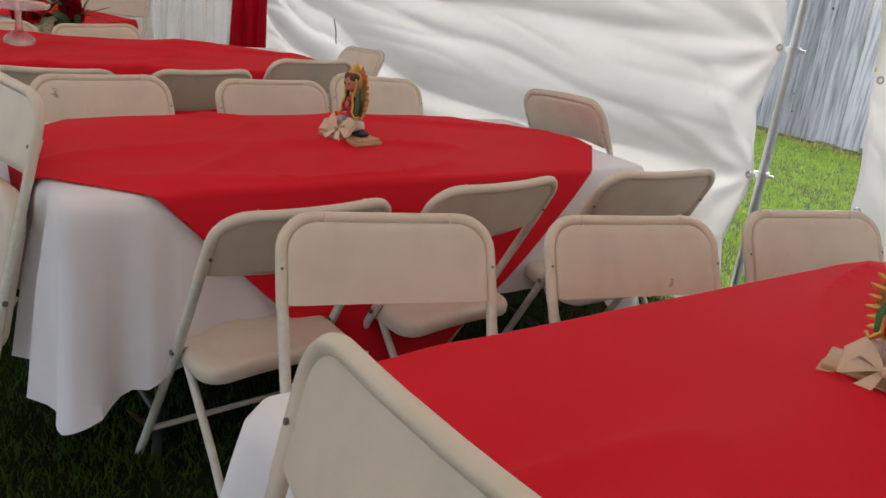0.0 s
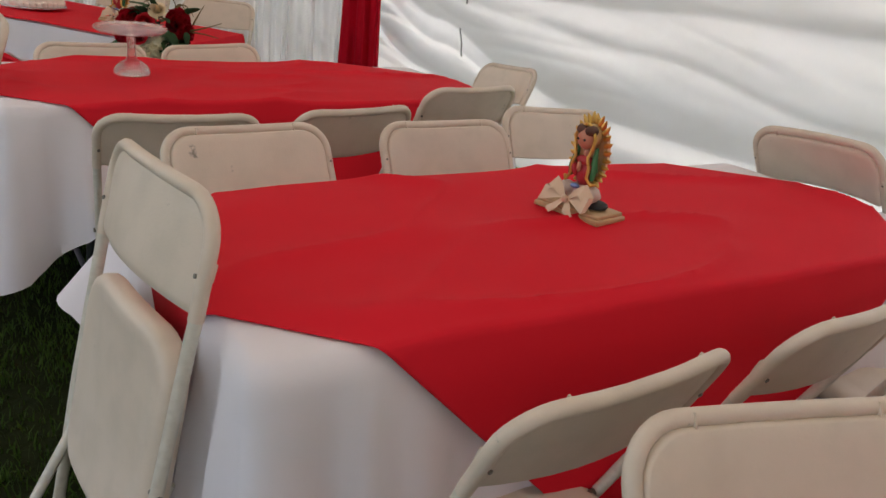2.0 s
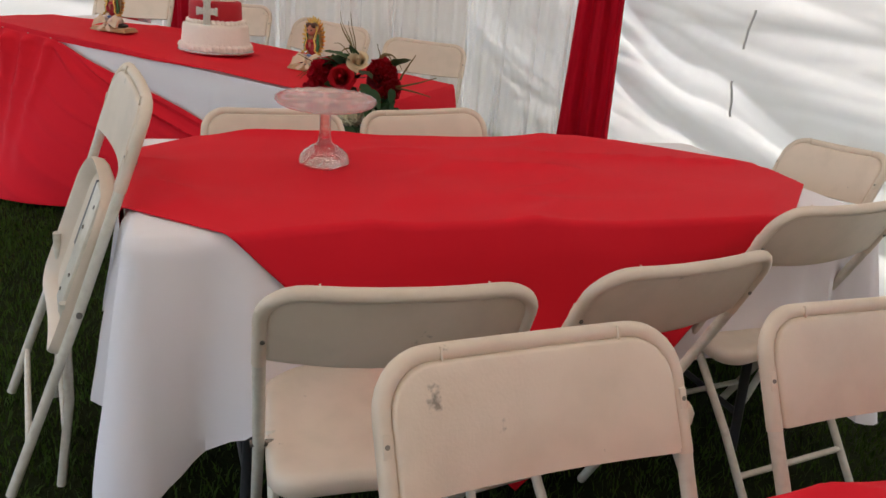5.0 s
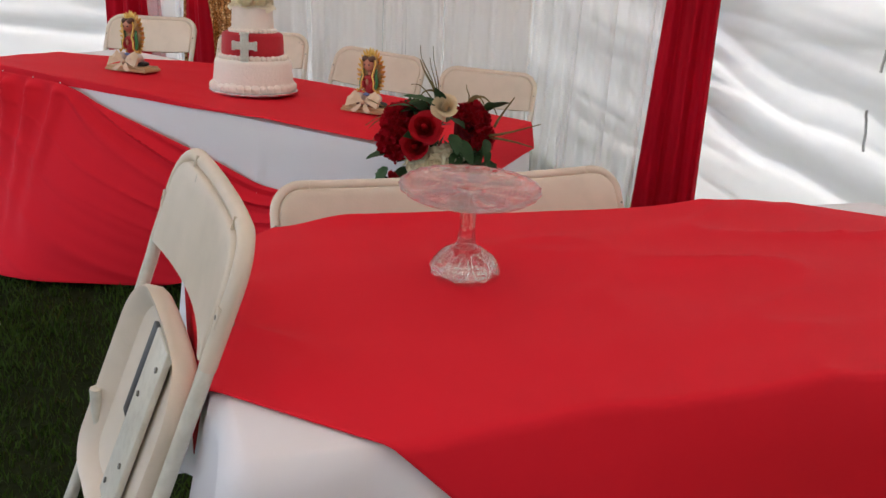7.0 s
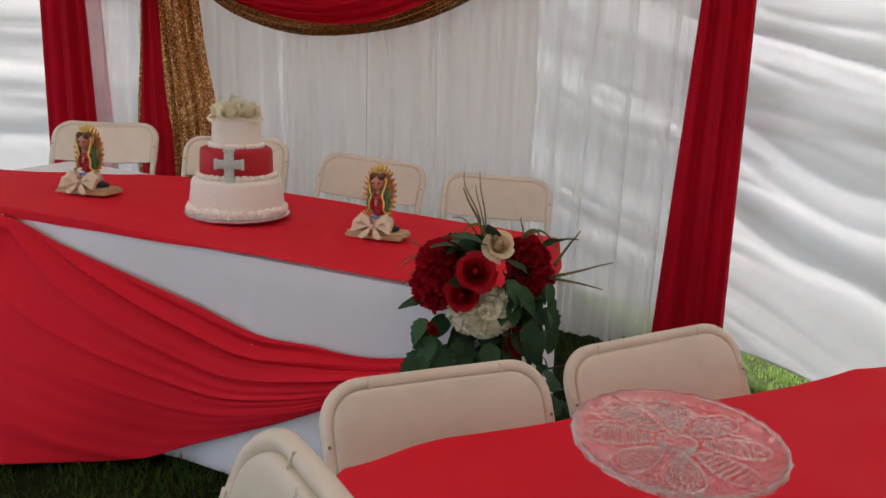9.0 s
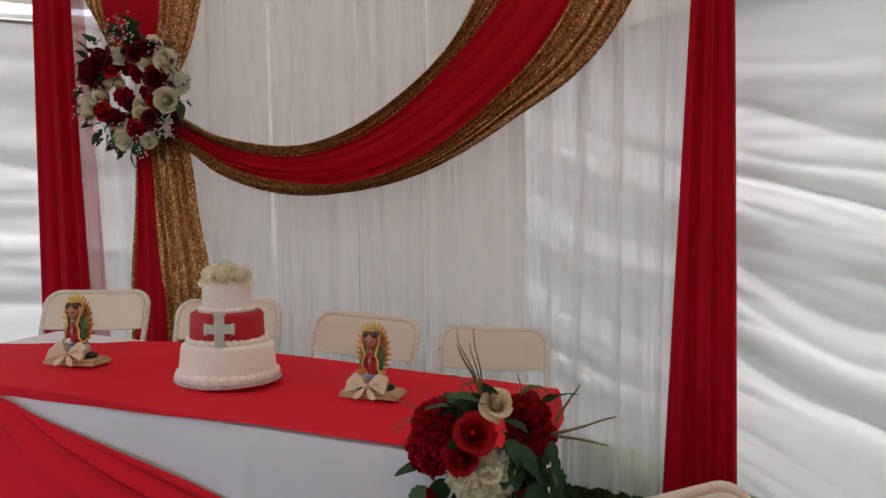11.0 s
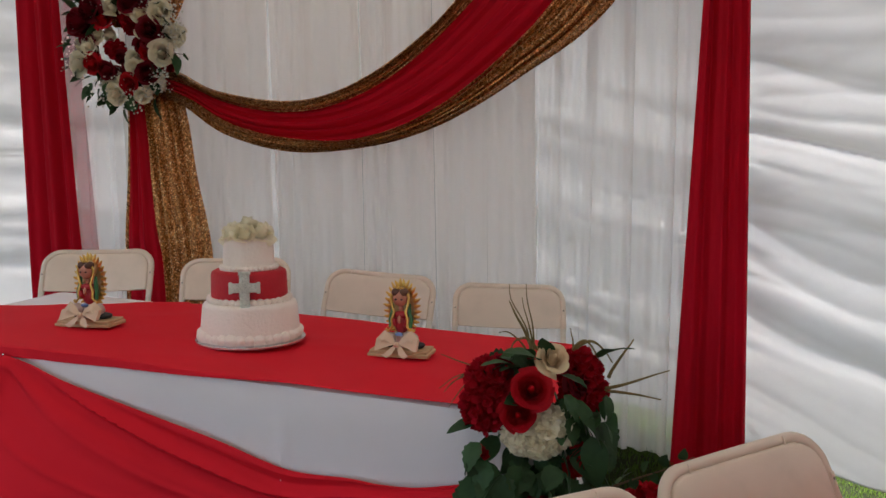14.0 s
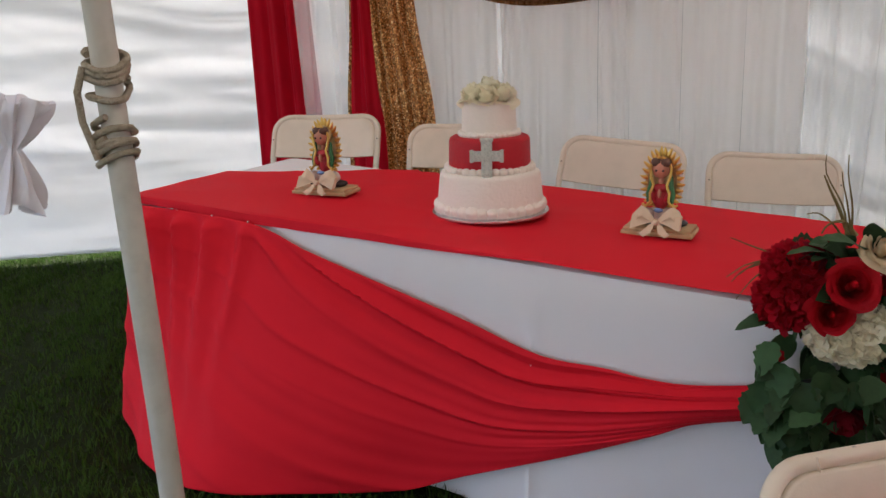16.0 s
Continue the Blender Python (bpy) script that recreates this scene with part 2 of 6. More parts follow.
# ---- tent ----
def wall_sheet(name, a, b, z0, z1, nx, nz, seed, label, sag=0.05, slope=0.42, pull=None, lift=None, folds=None):
    """A hanging vinyl side wall from a to b in plan, with tension folds that run aslant."""
    a, b = Vector(a), Vector(b)
    d = (b - a)
    L = d.length
    nrm = Vector((-d.y, d.x)).normalized()
    rows = []
    for j in range(nz + 1):
        v = j / nz
        row = []
        for i in range(nx + 1):
            u = i / nx
            p = a + d * u
            zb = z0 + ground_z(p.x, p.y)
            if lift:
                zb += lift(p.y)
            z = zb + (z1 - zb) * v
            x = u * L
            warp = 0.14 * noise.noise(Vector((x * 0.5, z * 0.6, seed + 2)))
            across = z - slope * (0.6 * x + 0.13 * x * x) + warp
            r1 = noise.noise(Vector((x * 0.16, across * 1.9, seed)))
            r2 = 1 - 2 * math.sqrt(noise.noise(Vector((x * 0.24, across * 3.2, seed + 4))) ** 2 + 0.0012)
            r3 = 1 - 2 * math.sqrt(noise.noise(Vector((x * 1.1 + across, across * 7.5, seed + 7))) ** 2 + 0.002)
            taut = 0.35 + 0.65 * smoothstep(2.2, 5.0, p.y)
            off = sag * 1.15 * taut * r1 + sag * 0.6 * taut * r2 * abs(r2) + 0.018 * r3 * abs(r3)
            off += 0.004 * noise.noise(Vector((x * 6, z * 14, seed + 9))) + 0.0025 * noise.noise(Vector((x * 17, z * 23, seed + 11)))
            off *= 0.3 + 0.7 * math.sin(math.pi * min(1, max(0.05, v)))
            if folds:
                calm, extra = folds(p.y, z)
                off = off * calm + extra
            px, py = p.x + nrm.x * off, p.y + nrm.y * off
            if pull:
                px, py, z = pull(px, py, z)
            row.append((px, py, z))
        rows.append(row)
    bm = bmesh.new()
    grid(bm, rows)
    ob = solo(name, bm, M_VINYL, label, "tent wall", kind="structure")
    s = ob.modifiers.new("thickness", "SOLIDIFY")
    s.thickness = 0.002
    return ob


WALL_X, WALL_Y = 3.25, 8.6


def scallop(x, y, z):
    """The free edge by the gap is drawn to its clips and curves away between them."""
    k = max(0.0, 1 - (y - 1.33) / 0.7)
    near = min(abs(z - c) for c in (0.05, 0.66, 1.155, 1.70, 2.3))
    return x, y + 0.2 * k * k * min(near, 0.3) * (1.0 if z > 0.1 else 0.4), z


def hem(y):
    """How far the lower edge hangs clear of the lawn."""
    return 0.11 * smoothstep(2.3, 3.3, y) * (1 - smoothstep(6.2, 7.2, y)) + 0.012 * math.sin(y * 5)


CLIP_Y, CLIP_Z = 1.33, (0.66, 1.155)


def ridge(y, z, line, height, above, below):
    """A fold along a line of (y, z) points: it leans on a wide upper and a narrow lower flank."""
    if not line[0][0] <= y <= line[-1][0]:
        return 0.0
    for (ya, za), (yb, zb) in zip(line, line[1:]):
        if y <= yb:
            k = (y - ya) / (yb - ya)
            k = k * k * (3 - 2 * k)
            d = z - za - (zb - za) * k
            break
    ends = smoothstep(line[0][0], line[0][0] + 0.3, y) * (1 - smoothstep(line[-1][0] - 0.6, line[-1][0], y))
    w = above if d > 0 else below
    return height * ends * (math.exp(-abs(d) / w) * 0.6 + 0.4 * math.exp(-(d / w) ** 2))


def east_folds(y, z):
    """Pleats that the clips draw out along the side wall."""
    wob = 0.02 * noise.noise(Vector((y * 1.3, z * 0.5, 4)))
    e = ridge(y, z + 0.3 * wob, ((1.30, 1.160), (2.5, 1.140), (4.0, 1.105), (5.6, 1.08)), 0.020, 0.045, 0.10)
    e += ridge(y, z + wob, ((1.30, 0.66), (2.9, 0.585), (3.6, 0.600), (4.1, 0.66), (5.0, 0.89), (6.2, 1.22)), 0.062, 0.13, 0.10)
    e += ridge(y, z + wob, ((2.6, 0.31), (3.8, 0.36), (4.5, 0.44), (5.2, 0.55), (6.2, 0.78)), 0.045, 0.09, 0.06)
    e += ridge(y, z + wob, ((4.1, 0.58), (5.0, 0.74), (6.2, 1.02)), 0.022, 0.06, 0.045)
    e += ridge(y, z + wob, ((1.30, 0.66), (2.0, 0.80), (3.2, 0.93), (4.4, 1.0)), 0.012, 0.03, 0.06)
    e += ridge(y, z, ((4.7, 1.56), (5.0, 1.63), (5.8, 1.84), (6.6, 2.05)), 0.016, 0.02, 0.08)
    e += 0.6 * ridge(y, z, ((1.38, 0.79), (1.50, 0.87), (1.62, 1.03), (2.1, 1.2)), 0.02, 0.02, 0.03) * (1 - smoothstep(1.6, 1.75, y))
    for c in CLIP_Z:
        r = math.hypot(y - CLIP_Y, z - c)
        a = math.atan2(z - c, y - CLIP_Y + 0.05)
        e += 0.010 * math.sin(a * 8.5 + c * 5) * math.exp(-r / 0.3) * smoothstep(0.0, 0.12, r)
    calm = (1 - 0.72 * (1 - smoothstep(1.15, 1.45, z)) * (1 - smoothstep(5.2, 6.2, y))) * (1 - 0.4 * smoothstep(1.0, 1.8, z))
    return calm, e


def near_edge(x, y, z):
    """The next panel's free edge sweeps towards the gap as it rises."""
    k = smoothstep(0.2, 0.87, y)
    return x, y + k * (0.03 + 0.06 * smoothstep(0.6, 1.2, z) + 0.12 * smoothstep(1.15, 1.7, z)), z


def eyelet(wall, y, z, r=0.011):
    """A steel ring pressed into a wall sheet."""
    v = min((q.co for q in wall.data.vertices), key=lambda c: (c.y - y) ** 2 + (c.z - z) ** 2)
    bm = bmesh.new()
    ring = [(v.x - 0.004, v.y + r * math.cos(a), v.z + r * math.sin(a)) for a in (2 * math.pi * i / 12 for i in range(13))]
    tube(bm, ring, 0.0038, 6)
    part("eyelet", bm, M_POLE, wall, "steel eyelet")


M_TAPE = material("grey seam tape", (0.42, 0.42, 0.41), 0.5, grain=0.2, scale=60)
east = wall_sheet("wall_east", (WALL_X, 1.30), (WALL_X, 8.65), 0.02, 2.345, 400, 190, 3.0, "white translucent vinyl tent side wall with tension folds", 0.07, 0.11, scallop, hem, east_folds)
near = wall_sheet("wall_east_near", (WALL_X + 0.05, -4.5), (WALL_X + 0.05, 0.87), 0.02, 2.345, 200, 60, 8.0, "white vinyl tent side wall panel", 0.04, 0.42, near_edge)
for y, z in ((3.41, 0.16), (3.50, 0.155), (1.318, 0.66), (1.318, 1.155)):
    eyelet(east, y, z)
for y, z in ((0.935, 1.12), (0.88, 0.65)):
    eyelet(near, y, z)
for za, zb in ((0.69, 0.86), (1.01, 1.19)):
    bm = bmesh.new()
    cols = []
    for i in range(9):
        z = za + (zb - za) * i / 8
        v = min((q.co for q in east.data.vertices), key=lambda c: (c.y - 4.74) ** 2 + (c.z - z) ** 2)
        cols.append((v.x - 0.006, 4.74, z))
    tube(bm, cols, 0.006, 6)
    part("seam_tape", bm, M_TAPE, east, "short grey seam tape")
wall_sheet("wall_north", (WALL_X, WALL_Y), (-4.35, WALL_Y + 0.276), 0.0, 2.60, 260, 90, 5.0, "white translucent vinyl tent end wall with sagging folds", 0.06, 0.05, None, lambda y: 0.05)
# unseen, added to weaken the light that falls in from the south
wall_sheet("wall_south", (-4.35, -4.55), (WALL_X, -4.55), 0.0, 2.345, 80, 30, 6.0, "unseen white vinyl wall added to dim light from behind", 0.05)


def build_canopy():
    """Steep-eaved canopy that stands on the walls and on poles at the open sides."""
    bm = bmesh.new()
    rows = []
    # unseen reach to the west and south, added to hold back sky light
    for j in range(49):
        y = -4.6 + 13.3 * j / 48
        row = []
        for i in range(61):
            x = -4.4 + 7.7 * i / 60
            de = min(WALL_X + 0.03 - x, WALL_Y + 0.08 - y, x + 4.4, y + 4.6)
            de = max(de, 0.0)
            eave = 2.355 + 0.29 * smoothstep(5.5, 8.6, y) * (1 - smoothstep(1.2, 3.2, x))
            z = eave + 0.95 * (1 - math.exp(-de / 0.25)) + 0.22 * min(de, 3.0) + 0.015 * noise.noise(Vector((x * 1.5, y * 1.5, 2)))
            row.append((x, y, z))
        rows.append(row)
    grid(bm, rows)
    solo("ceiling", bm, M_CANOPY, "cream translucent vinyl tent canopy", "tent roof", kind="structure")


build_canopy()


# ---- folding chairs ----
def rounded_outline(w, h, rt, rb, k=7, e=9):
    """Rounded rectangle in two chains from right to left: the top one and the bottom one."""
    def chain(r, up):
        pts = [(w / 2 - r + r * math.cos(t), up * (h / 2 - r + r * math.sin(t))) for t in (radians(90 * i / (k - 1)) for i in range(k))]
        pts += [((w / 2 - r) * (1 - 2 * i / (e + 1)), up * h / 2) for i in range(1, e + 1)]
        return pts + [(-x, z) for x, z in pts[k - 1::-1]]
    return chain(rt, 1), chain(rb, -1)


def shell(bm, w, h, rt, rb, rings, bend=0.0, mat=0, arch=0.0, low=1.0):
    """A moulded panel in the x-z plane. rings: (inset, y). bend: how far the ends come forward. low: share of the inset along the bottom."""
    rows = []
    for inset, y in rings:
        lo = inset * (low if y > 0 else 1.0)
        top, bot = rounded_outline(w - 2 * inset, h - inset - lo, max(rt - inset * 0.8, 0.004), max(rb - inset * 0.8, 0.004))
        dz = (lo - inset) / 2
        rows.append([(x, y + bend * (2 * x / w) ** 2, z + dz - arch * (2 * x / w) ** 2 * (1 if z < 0 else 0)) for x, z in top + bot[::-1]])
    vs, _ = grid(bm, rows, close=True, mat=mat)
    for ring, (inset, y) in ((vs[0], rings[0]), (vs[-1], rings[-1])):
        half = len(ring) // 2
        top, bot = ring[:half], ring[half:][::-1]
        S = 6
        cols = []
        for p, q in zip(top, bot):
            col = [p]
            for k in range(1, S):
                c = p.co.lerp(q.co, k / S)
                col.append(bm.verts.new((c.x, y + bend * (2 * c.x / w) ** 2, c.z)))
            cols.append(col + [q])
        for c0, c1 in zip(cols, cols[1:]):
            for k in range(S):
                f = bm.faces.new((c0[k], c1[k], c1[k + 1], c0[k + 1]))
                f.material_index = mat


BACK_W, BACK_H, RIM = 0.460, 0.186, 0.0125
PANEL_RINGS = [(0.030, -0.0045), (0.016, -0.004), (0.009, -0.003), (0.009, 0.0035), (0.0215, 0.0045), (0.0228, 0.0105), (0.0245, 0.0145), (0.0285, 0.0165), (0.045, 0.0172)]


def back_bend(x, z):
    """How far the backrest's ends come forward; more along its lower edge."""
    return (0.026 - 0.09 * z) * (2 * x / BACK_W) ** 2


SEAT_RINGS = [(0.03, -0.006), (0.014, -0.03), (0.004, -0.034), (0.0, -0.026), (0.0, -0.006), (0.006, 0.004), (0.02, 0.007), (0.04, 0.004), (0.07, 0.0)]


def disc(bm, c, axis, r, t, mat=0, seg=8):
    c, axis = Vector(c), Vector(axis).normalized()
    tube(bm, [c, c + axis * t], r, seg, mat)


def folding_chair(name, label, group, m, folded=False, lean=0.0):
    """Moulded plastic folding chair on a tube frame; origin on the ground under the back, seat towards +y."""
    ch = thing(name, label, "folding chair", group, m)
    hw = 0.212
    if not folded:
        foot, pivot, rear = (0.40, 0.012), (0.165, 0.425), (-0.13, 0.012)
        back_c, back_rx = (-0.006, 0.726), 28.0
        seat_c, seat_rx = (0.225, 0.44), 94.0
    else:
        foot, pivot, rear = (0.03, 0.012), (0.012, 0.5), (-0.075, 0.03)
        back_c, back_rx = (0.0, 0.885), -5.0
        seat_c, seat_rx = (-0.006, 0.552), 182.0
    bm = bmesh.new()
    shell(bm, BACK_W, BACK_H, 0.080, 0.014, PANEL_RINGS, low=0.0)
    for v in bm.verts:
        v.co.y += back_bend(v.co.x, v.co.z)
    bmx = pose(0, back_c[0] - 0.014, back_c[1] + 0.005, back_rx * 0.8, 0, 0)
    back = part("backrest", bm, M_PLASTIC, ch, m=bmx)
    # hollow rim that the legs run into
    hx, top_z_, rc = BACK_W / 2 - RIM, BACK_H / 2 - RIM, 0.068
    arc = [(-hx, -BACK_H / 2 - 0.004), (-hx, -0.05), (-hx, 0.0)]
    arc += [(-hx + rc - rc * math.cos(t), top_z_ - rc + rc * math.sin(t)) for t in (radians(90 * i / 7) for i in range(8))]
    arc += [(-0.09, top_z_), (-0.04, top_z_)]
    arc += [(-x, z) for x, z in arc[::-1]]
    bm = bmesh.new()
    tube(bm, [(x, back_bend(x, z), z) for x, z in arc], RIM, 10)
    part("rim", bm, M_PLASTIC, back)
    for x in (-0.132, 0.132):
        bm = bmesh.new()
        box(bm, x - 0.0016, 0.004, BACK_H / 2 - 0.026, x + 0.0016, 0.0145, BACK_H / 2 - 0.0045, 0.0008)
        for v in bm.verts:
            v.co.y += back_bend(v.co.x, v.co.z)
        part("moulded_rib", bm, M_PLASTIC, back)
    for sx in (-1, 1):
        yb = back_bend(hx, -0.02)
        bm = bmesh.new()
        box(bm, sx * 0.2185 - 0.0055, yb + 0.004, -0.036, sx * 0.2185 + 0.0055, yb + 0.0135, -0.006, 0.0015)
        boss = part("boss", bm, M_PLASTIC, back)
        bm = bmesh.new()
        disc(bm, (sx * 0.2185, yb + 0.012, -0.021), (0, 1, 0), 0.0034, 0.0022)
        part("bolt", bm, M_BOLT, boss)
        bm = bmesh.new()
        disc(bm, (sx * 0.2135, yb - 0.011, -0.03), (0, -1, 0), 0.0040, 0.003)
        part("bolt", bm, M_BOLT, back)
    bm = bmesh.new()
    shell(bm, 0.40, 0.385, 0.06, 0.09, SEAT_RINGS, bend=-0.012)
    seat = part("seat", bm, M_PLASTIC, ch, m=pose(0, seat_c[0], seat_c[1], seat_rx, 0, 0))
    bm = bmesh.new()
    box(bm, -0.045, -0.024, -0.16, 0.045, -0.012, 0.15, 0.003)
    plate = part("underseat_plate", bm, M_TUBE, seat, "pale steel plate")
    for px, pz in ((-0.025, -0.12), (0.02, -0.05), (-0.02, 0.06), (0.025, 0.12)):
        bm = bmesh.new()
        disc(bm, (px, -0.0235, pz), (0, -1, 0), 0.005, 0.003)
        part("rivet", bm, M_BOLT, plate)
    bm = bmesh.new()
    box(bm, 0.052, -0.020, -0.15, 0.085, -0.012, 0.02, 0.002)
    part("hinge_slot", bm, M_LEG, seat, "dark steel slot")
    for sx in (-1, 1):
        bm = bmesh.new()
        x = sx * hw
        q = bmx @ Vector((sx * hx, back_bend(hx, -BACK_H / 2), -BACK_H / 2 + 0.01))
        q2 = bmx @ Vector((sx * (hx - 0.001), back_bend(hx, -BACK_H / 2) + 0.002, -BACK_H / 2 - 0.03))
        tube(bm, [q, q2, (x, pivot[0], pivot[1]), (x, foot[0], foot[1])], 0.0115, 10)
        part("front_leg", bm, M_TUBE, ch)
        bm = bmesh.new()
        xr = sx * (hw - 0.025)
        tube(bm, [(xr, pivot[0] + 0.03, pivot[1] + 0.005), (xr, (pivot[0] + rear[0]) / 2, (pivot[1] + rear[1]) / 2), (xr, rear[0], rear[1])], 0.0105, 8)
        part("rear_leg", bm, M_TUBE, ch)
        bm = bmesh.new()
        disc(bm, (sx * (hw - 0.036), pivot[0], pivot[1]), (sx, 0, 0), 0.007, 0.052)
        part("pivot_bolt", bm, M_BOLT, ch)
    bm = bmesh.new()
    k = 0.72
    y, z = pivot[0] + (rear[0] - pivot[0]) * k, pivot[1] + (rear[1] - pivot[1]) * k
    tube(bm, [(-hw + 0.025, y, z), (hw - 0.025, y, z)], 0.008, 8)
    part("rear_brace", bm, M_TUBE, ch)
    bm = bmesh.new()
    k = 0.72
    y, z = pivot[0] + (foot[0] - pivot[0]) * k, pivot[1] + (foot[1] - pivot[1]) * k
    tube(bm, [(-hw, y, z), (hw, y, z)], 0.008, 8)
    part("front_brace", bm, M_TUBE, ch)
    return ch


def chair_pose(x, y, face, dz=0.0, rx=0.0, ry=0.0):
    return Matrix.Translation((x, y, ground_z(x, y) + dz)) @ pose(0, 0, 0, rx, ry, face - 90)


CREAM = "cream plastic folding chair "
CHAIRS = [
    ("chairs beyond the first table", CREAM + "facing the first red table", 1.185, 0.745, -106.5, 0, 1),
    ("chairs beyond the first table", CREAM + "facing the first red table", 1.74, 0.587, -105, 0, 1),
    ("chairs beyond the first table", CREAM + "facing the first red table", 2.318, 0.491, -105, 0, 1),
    ("chairs at the second table", CREAM + "tucked under the second red table", 1.112, 0.988, 95, -0.025, 1),
    ("chairs at the second table", CREAM + "tucked under the second red table", 1.64, 0.99, 96, 0.0, 1),
    ("chairs at the second table", CREAM + "turned askew at the second red table", 2.19, 0.93, 86, 0.02, 1),
    ("chairs at the second table", CREAM + "facing the second red table", 1.019, 2.273, -85.5, 0.015, 1),
    ("chairs at the second table", CREAM + "facing the second red table", 1.65, 2.333, -89.5, 0, 1),
    ("chairs at the second table", CREAM + "facing the second red table", 2.222, 2.528, -91.7, -0.008, 1, -2.9),
    ("chairs at the third table", CREAM + "tucked under the third red table", 0.917, 2.58, 85, 0, 1),
    ("chairs at the third table", CREAM + "tucked under the third red table", 1.467, 2.628, 100, 0, 1),
    ("chairs at the third table", CREAM + "tucked under the third red table", 2.065, 2.88, 98, 0.02, 1),
    ("chairs at the third table", CREAM + "at the end of the third red table", 2.74, 3.60, -178.8, -0.015, 1, 3.8),
    ("chairs at the third table", CREAM + "facing the third red table", 0.93, 4.085, -92.5, -0.024, 1, 0.6),
    ("chairs at the third table", CREAM + "facing the third red table", 1.45, 4.115, -90, -0.022, 1, 3.0),
    ("chairs behind the head table", CREAM + "behind the head table before a red drape", 0.49, 6.87, -112, 0.035, 1.04),
    ("chairs behind the head table", CREAM + "behind the head table and the cake", 1.03, 6.61, -112, 0.005, 1.04),
    ("chairs behind the head table", CREAM + "behind the head table before white curtains", 1.53, 6.17, -125, 0.005, 1.04, -4.5),
    ("chairs behind the head table", CREAM + "behind the head table before white curtains", 2.01, 5.91, -118, -0.02, 1.04, -2),
]
first_chair = None
for grp, lab, x, y, face, dz, sc, *roll in CHAIRS:
    mm = chair_pose(x, y, face, dz) @ Matrix.Diagonal((sc, sc, sc, 1))
    if roll:                                       # stands aslant on the sloping lawn
        mm = mm @ Matrix.Translation((0, 0, 0.75)) @ pose(0, 0, 0, 0, roll[0], 0) @ Matrix.Translation((0, 0, -0.75))
    if first_chair is None:
        first_chair = folding_chair("folding_chair", lab, grp, mm)
    else:
        tagged(copy_thing(first_chair, mm), lab, group=grp)
FOLDED = [(0.487, -0.096, 0.5, -12, 0.0, 0), (0.42, 1.552, 6.8, -13.1, -0.009, -0.6), (0.222, 3.445, 186.6, 18.0, 0.058, -5.7), (2.99, 1.698, 179.7, -25.5, 0.009, 3.7)]
first_fold = None
for x, y, face, ln, dz, side in FOLDED:
    mm = chair_pose(x, y, face, dz, ln, side)
    if first_fold is None:
        first_fold = folding_chair("folded_chair", "cream plastic chair folded flat, leaning on a table's end", "folded chairs", mm, folded=True)
    else:
        copy_thing(first_fold, mm)


# ---- guest tables ----
def guest_table(x0, x1, y0, y1, z=0.742):
    cx, cy = (x0 + x1) / 2, (y0 + y1) / 2
    t = thing("folding_table", "grey plastic folding table hidden under its cloths", "table", "guest tables", pose(cx, cy, 0))
    hx, hy = (x1 - x0) / 2, (y1 - y0) / 2
    bm = bmesh.new()
    box(bm, -hx, -hy, z - 0.045, hx, hy, z, 0.012)
    part("tabletop", bm, M_TABLE, t)
    for sx in (-1, 1):
        for sy in (-1, 1):
            bm = bmesh.new()
            tube(bm, [(sx * (hx - 0.25), sy * (hy - 0.09), z - 0.045), (sx * (hx - 0.22), sy * (hy - 0.09), 0.0)], 0.014, 8)
            part("leg", bm, M_LEG, t)
        bm = bmesh.new()
        tube(bm, [(sx * (hx - 0.225), -hy + 0.09, 0.12), (sx * (hx - 0.225), hy - 0.09, 0.12)], 0.01, 8)
        part("stretcher", bm, M_LEG, t)
    return t


def rect_walk(hx, hy, r, step):
    """Points and outward normals round a rounded rectangle, with the distance walked and how near a corner each is."""
    out = []
    segs = [((hx, -hy + r), (hx, hy - r)), None, ((hx - r, hy), (-hx + r, hy)), None, ((-hx, hy - r), (-hx, -hy + r)), None, ((-hx + r, -hy), (hx - r, -hy)), None]
    for i, sg in enumerate(segs):
        if sg:
            (ax, ay), (bx, by) = sg
            L = math.hypot(bx - ax, by - ay)
            k = max(2, int(L / step))
            nx, ny = ((1, 0), (0, 1), (-1, 0), (0, -1))[i // 2]
            for j in range(k):
                t = j / k
                out.append((ax + (bx - ax) * t, ay + (by - ay) * t, nx, ny, min(t, 1 - t) * L))
        else:
            cx, cy, a0 = ((hx - r, hy - r, 0), (-hx + r, hy - r, 90), (-hx + r, -hy + r, 180), (hx - r, -hy + r, 270))[i // 2]
            for j in range(8):
                a = radians(a0 + 90 * j / 8)
                out.append((cx + r * math.cos(a), cy + r * math.sin(a), math.cos(a), math.sin(a), 0.0))
    return out


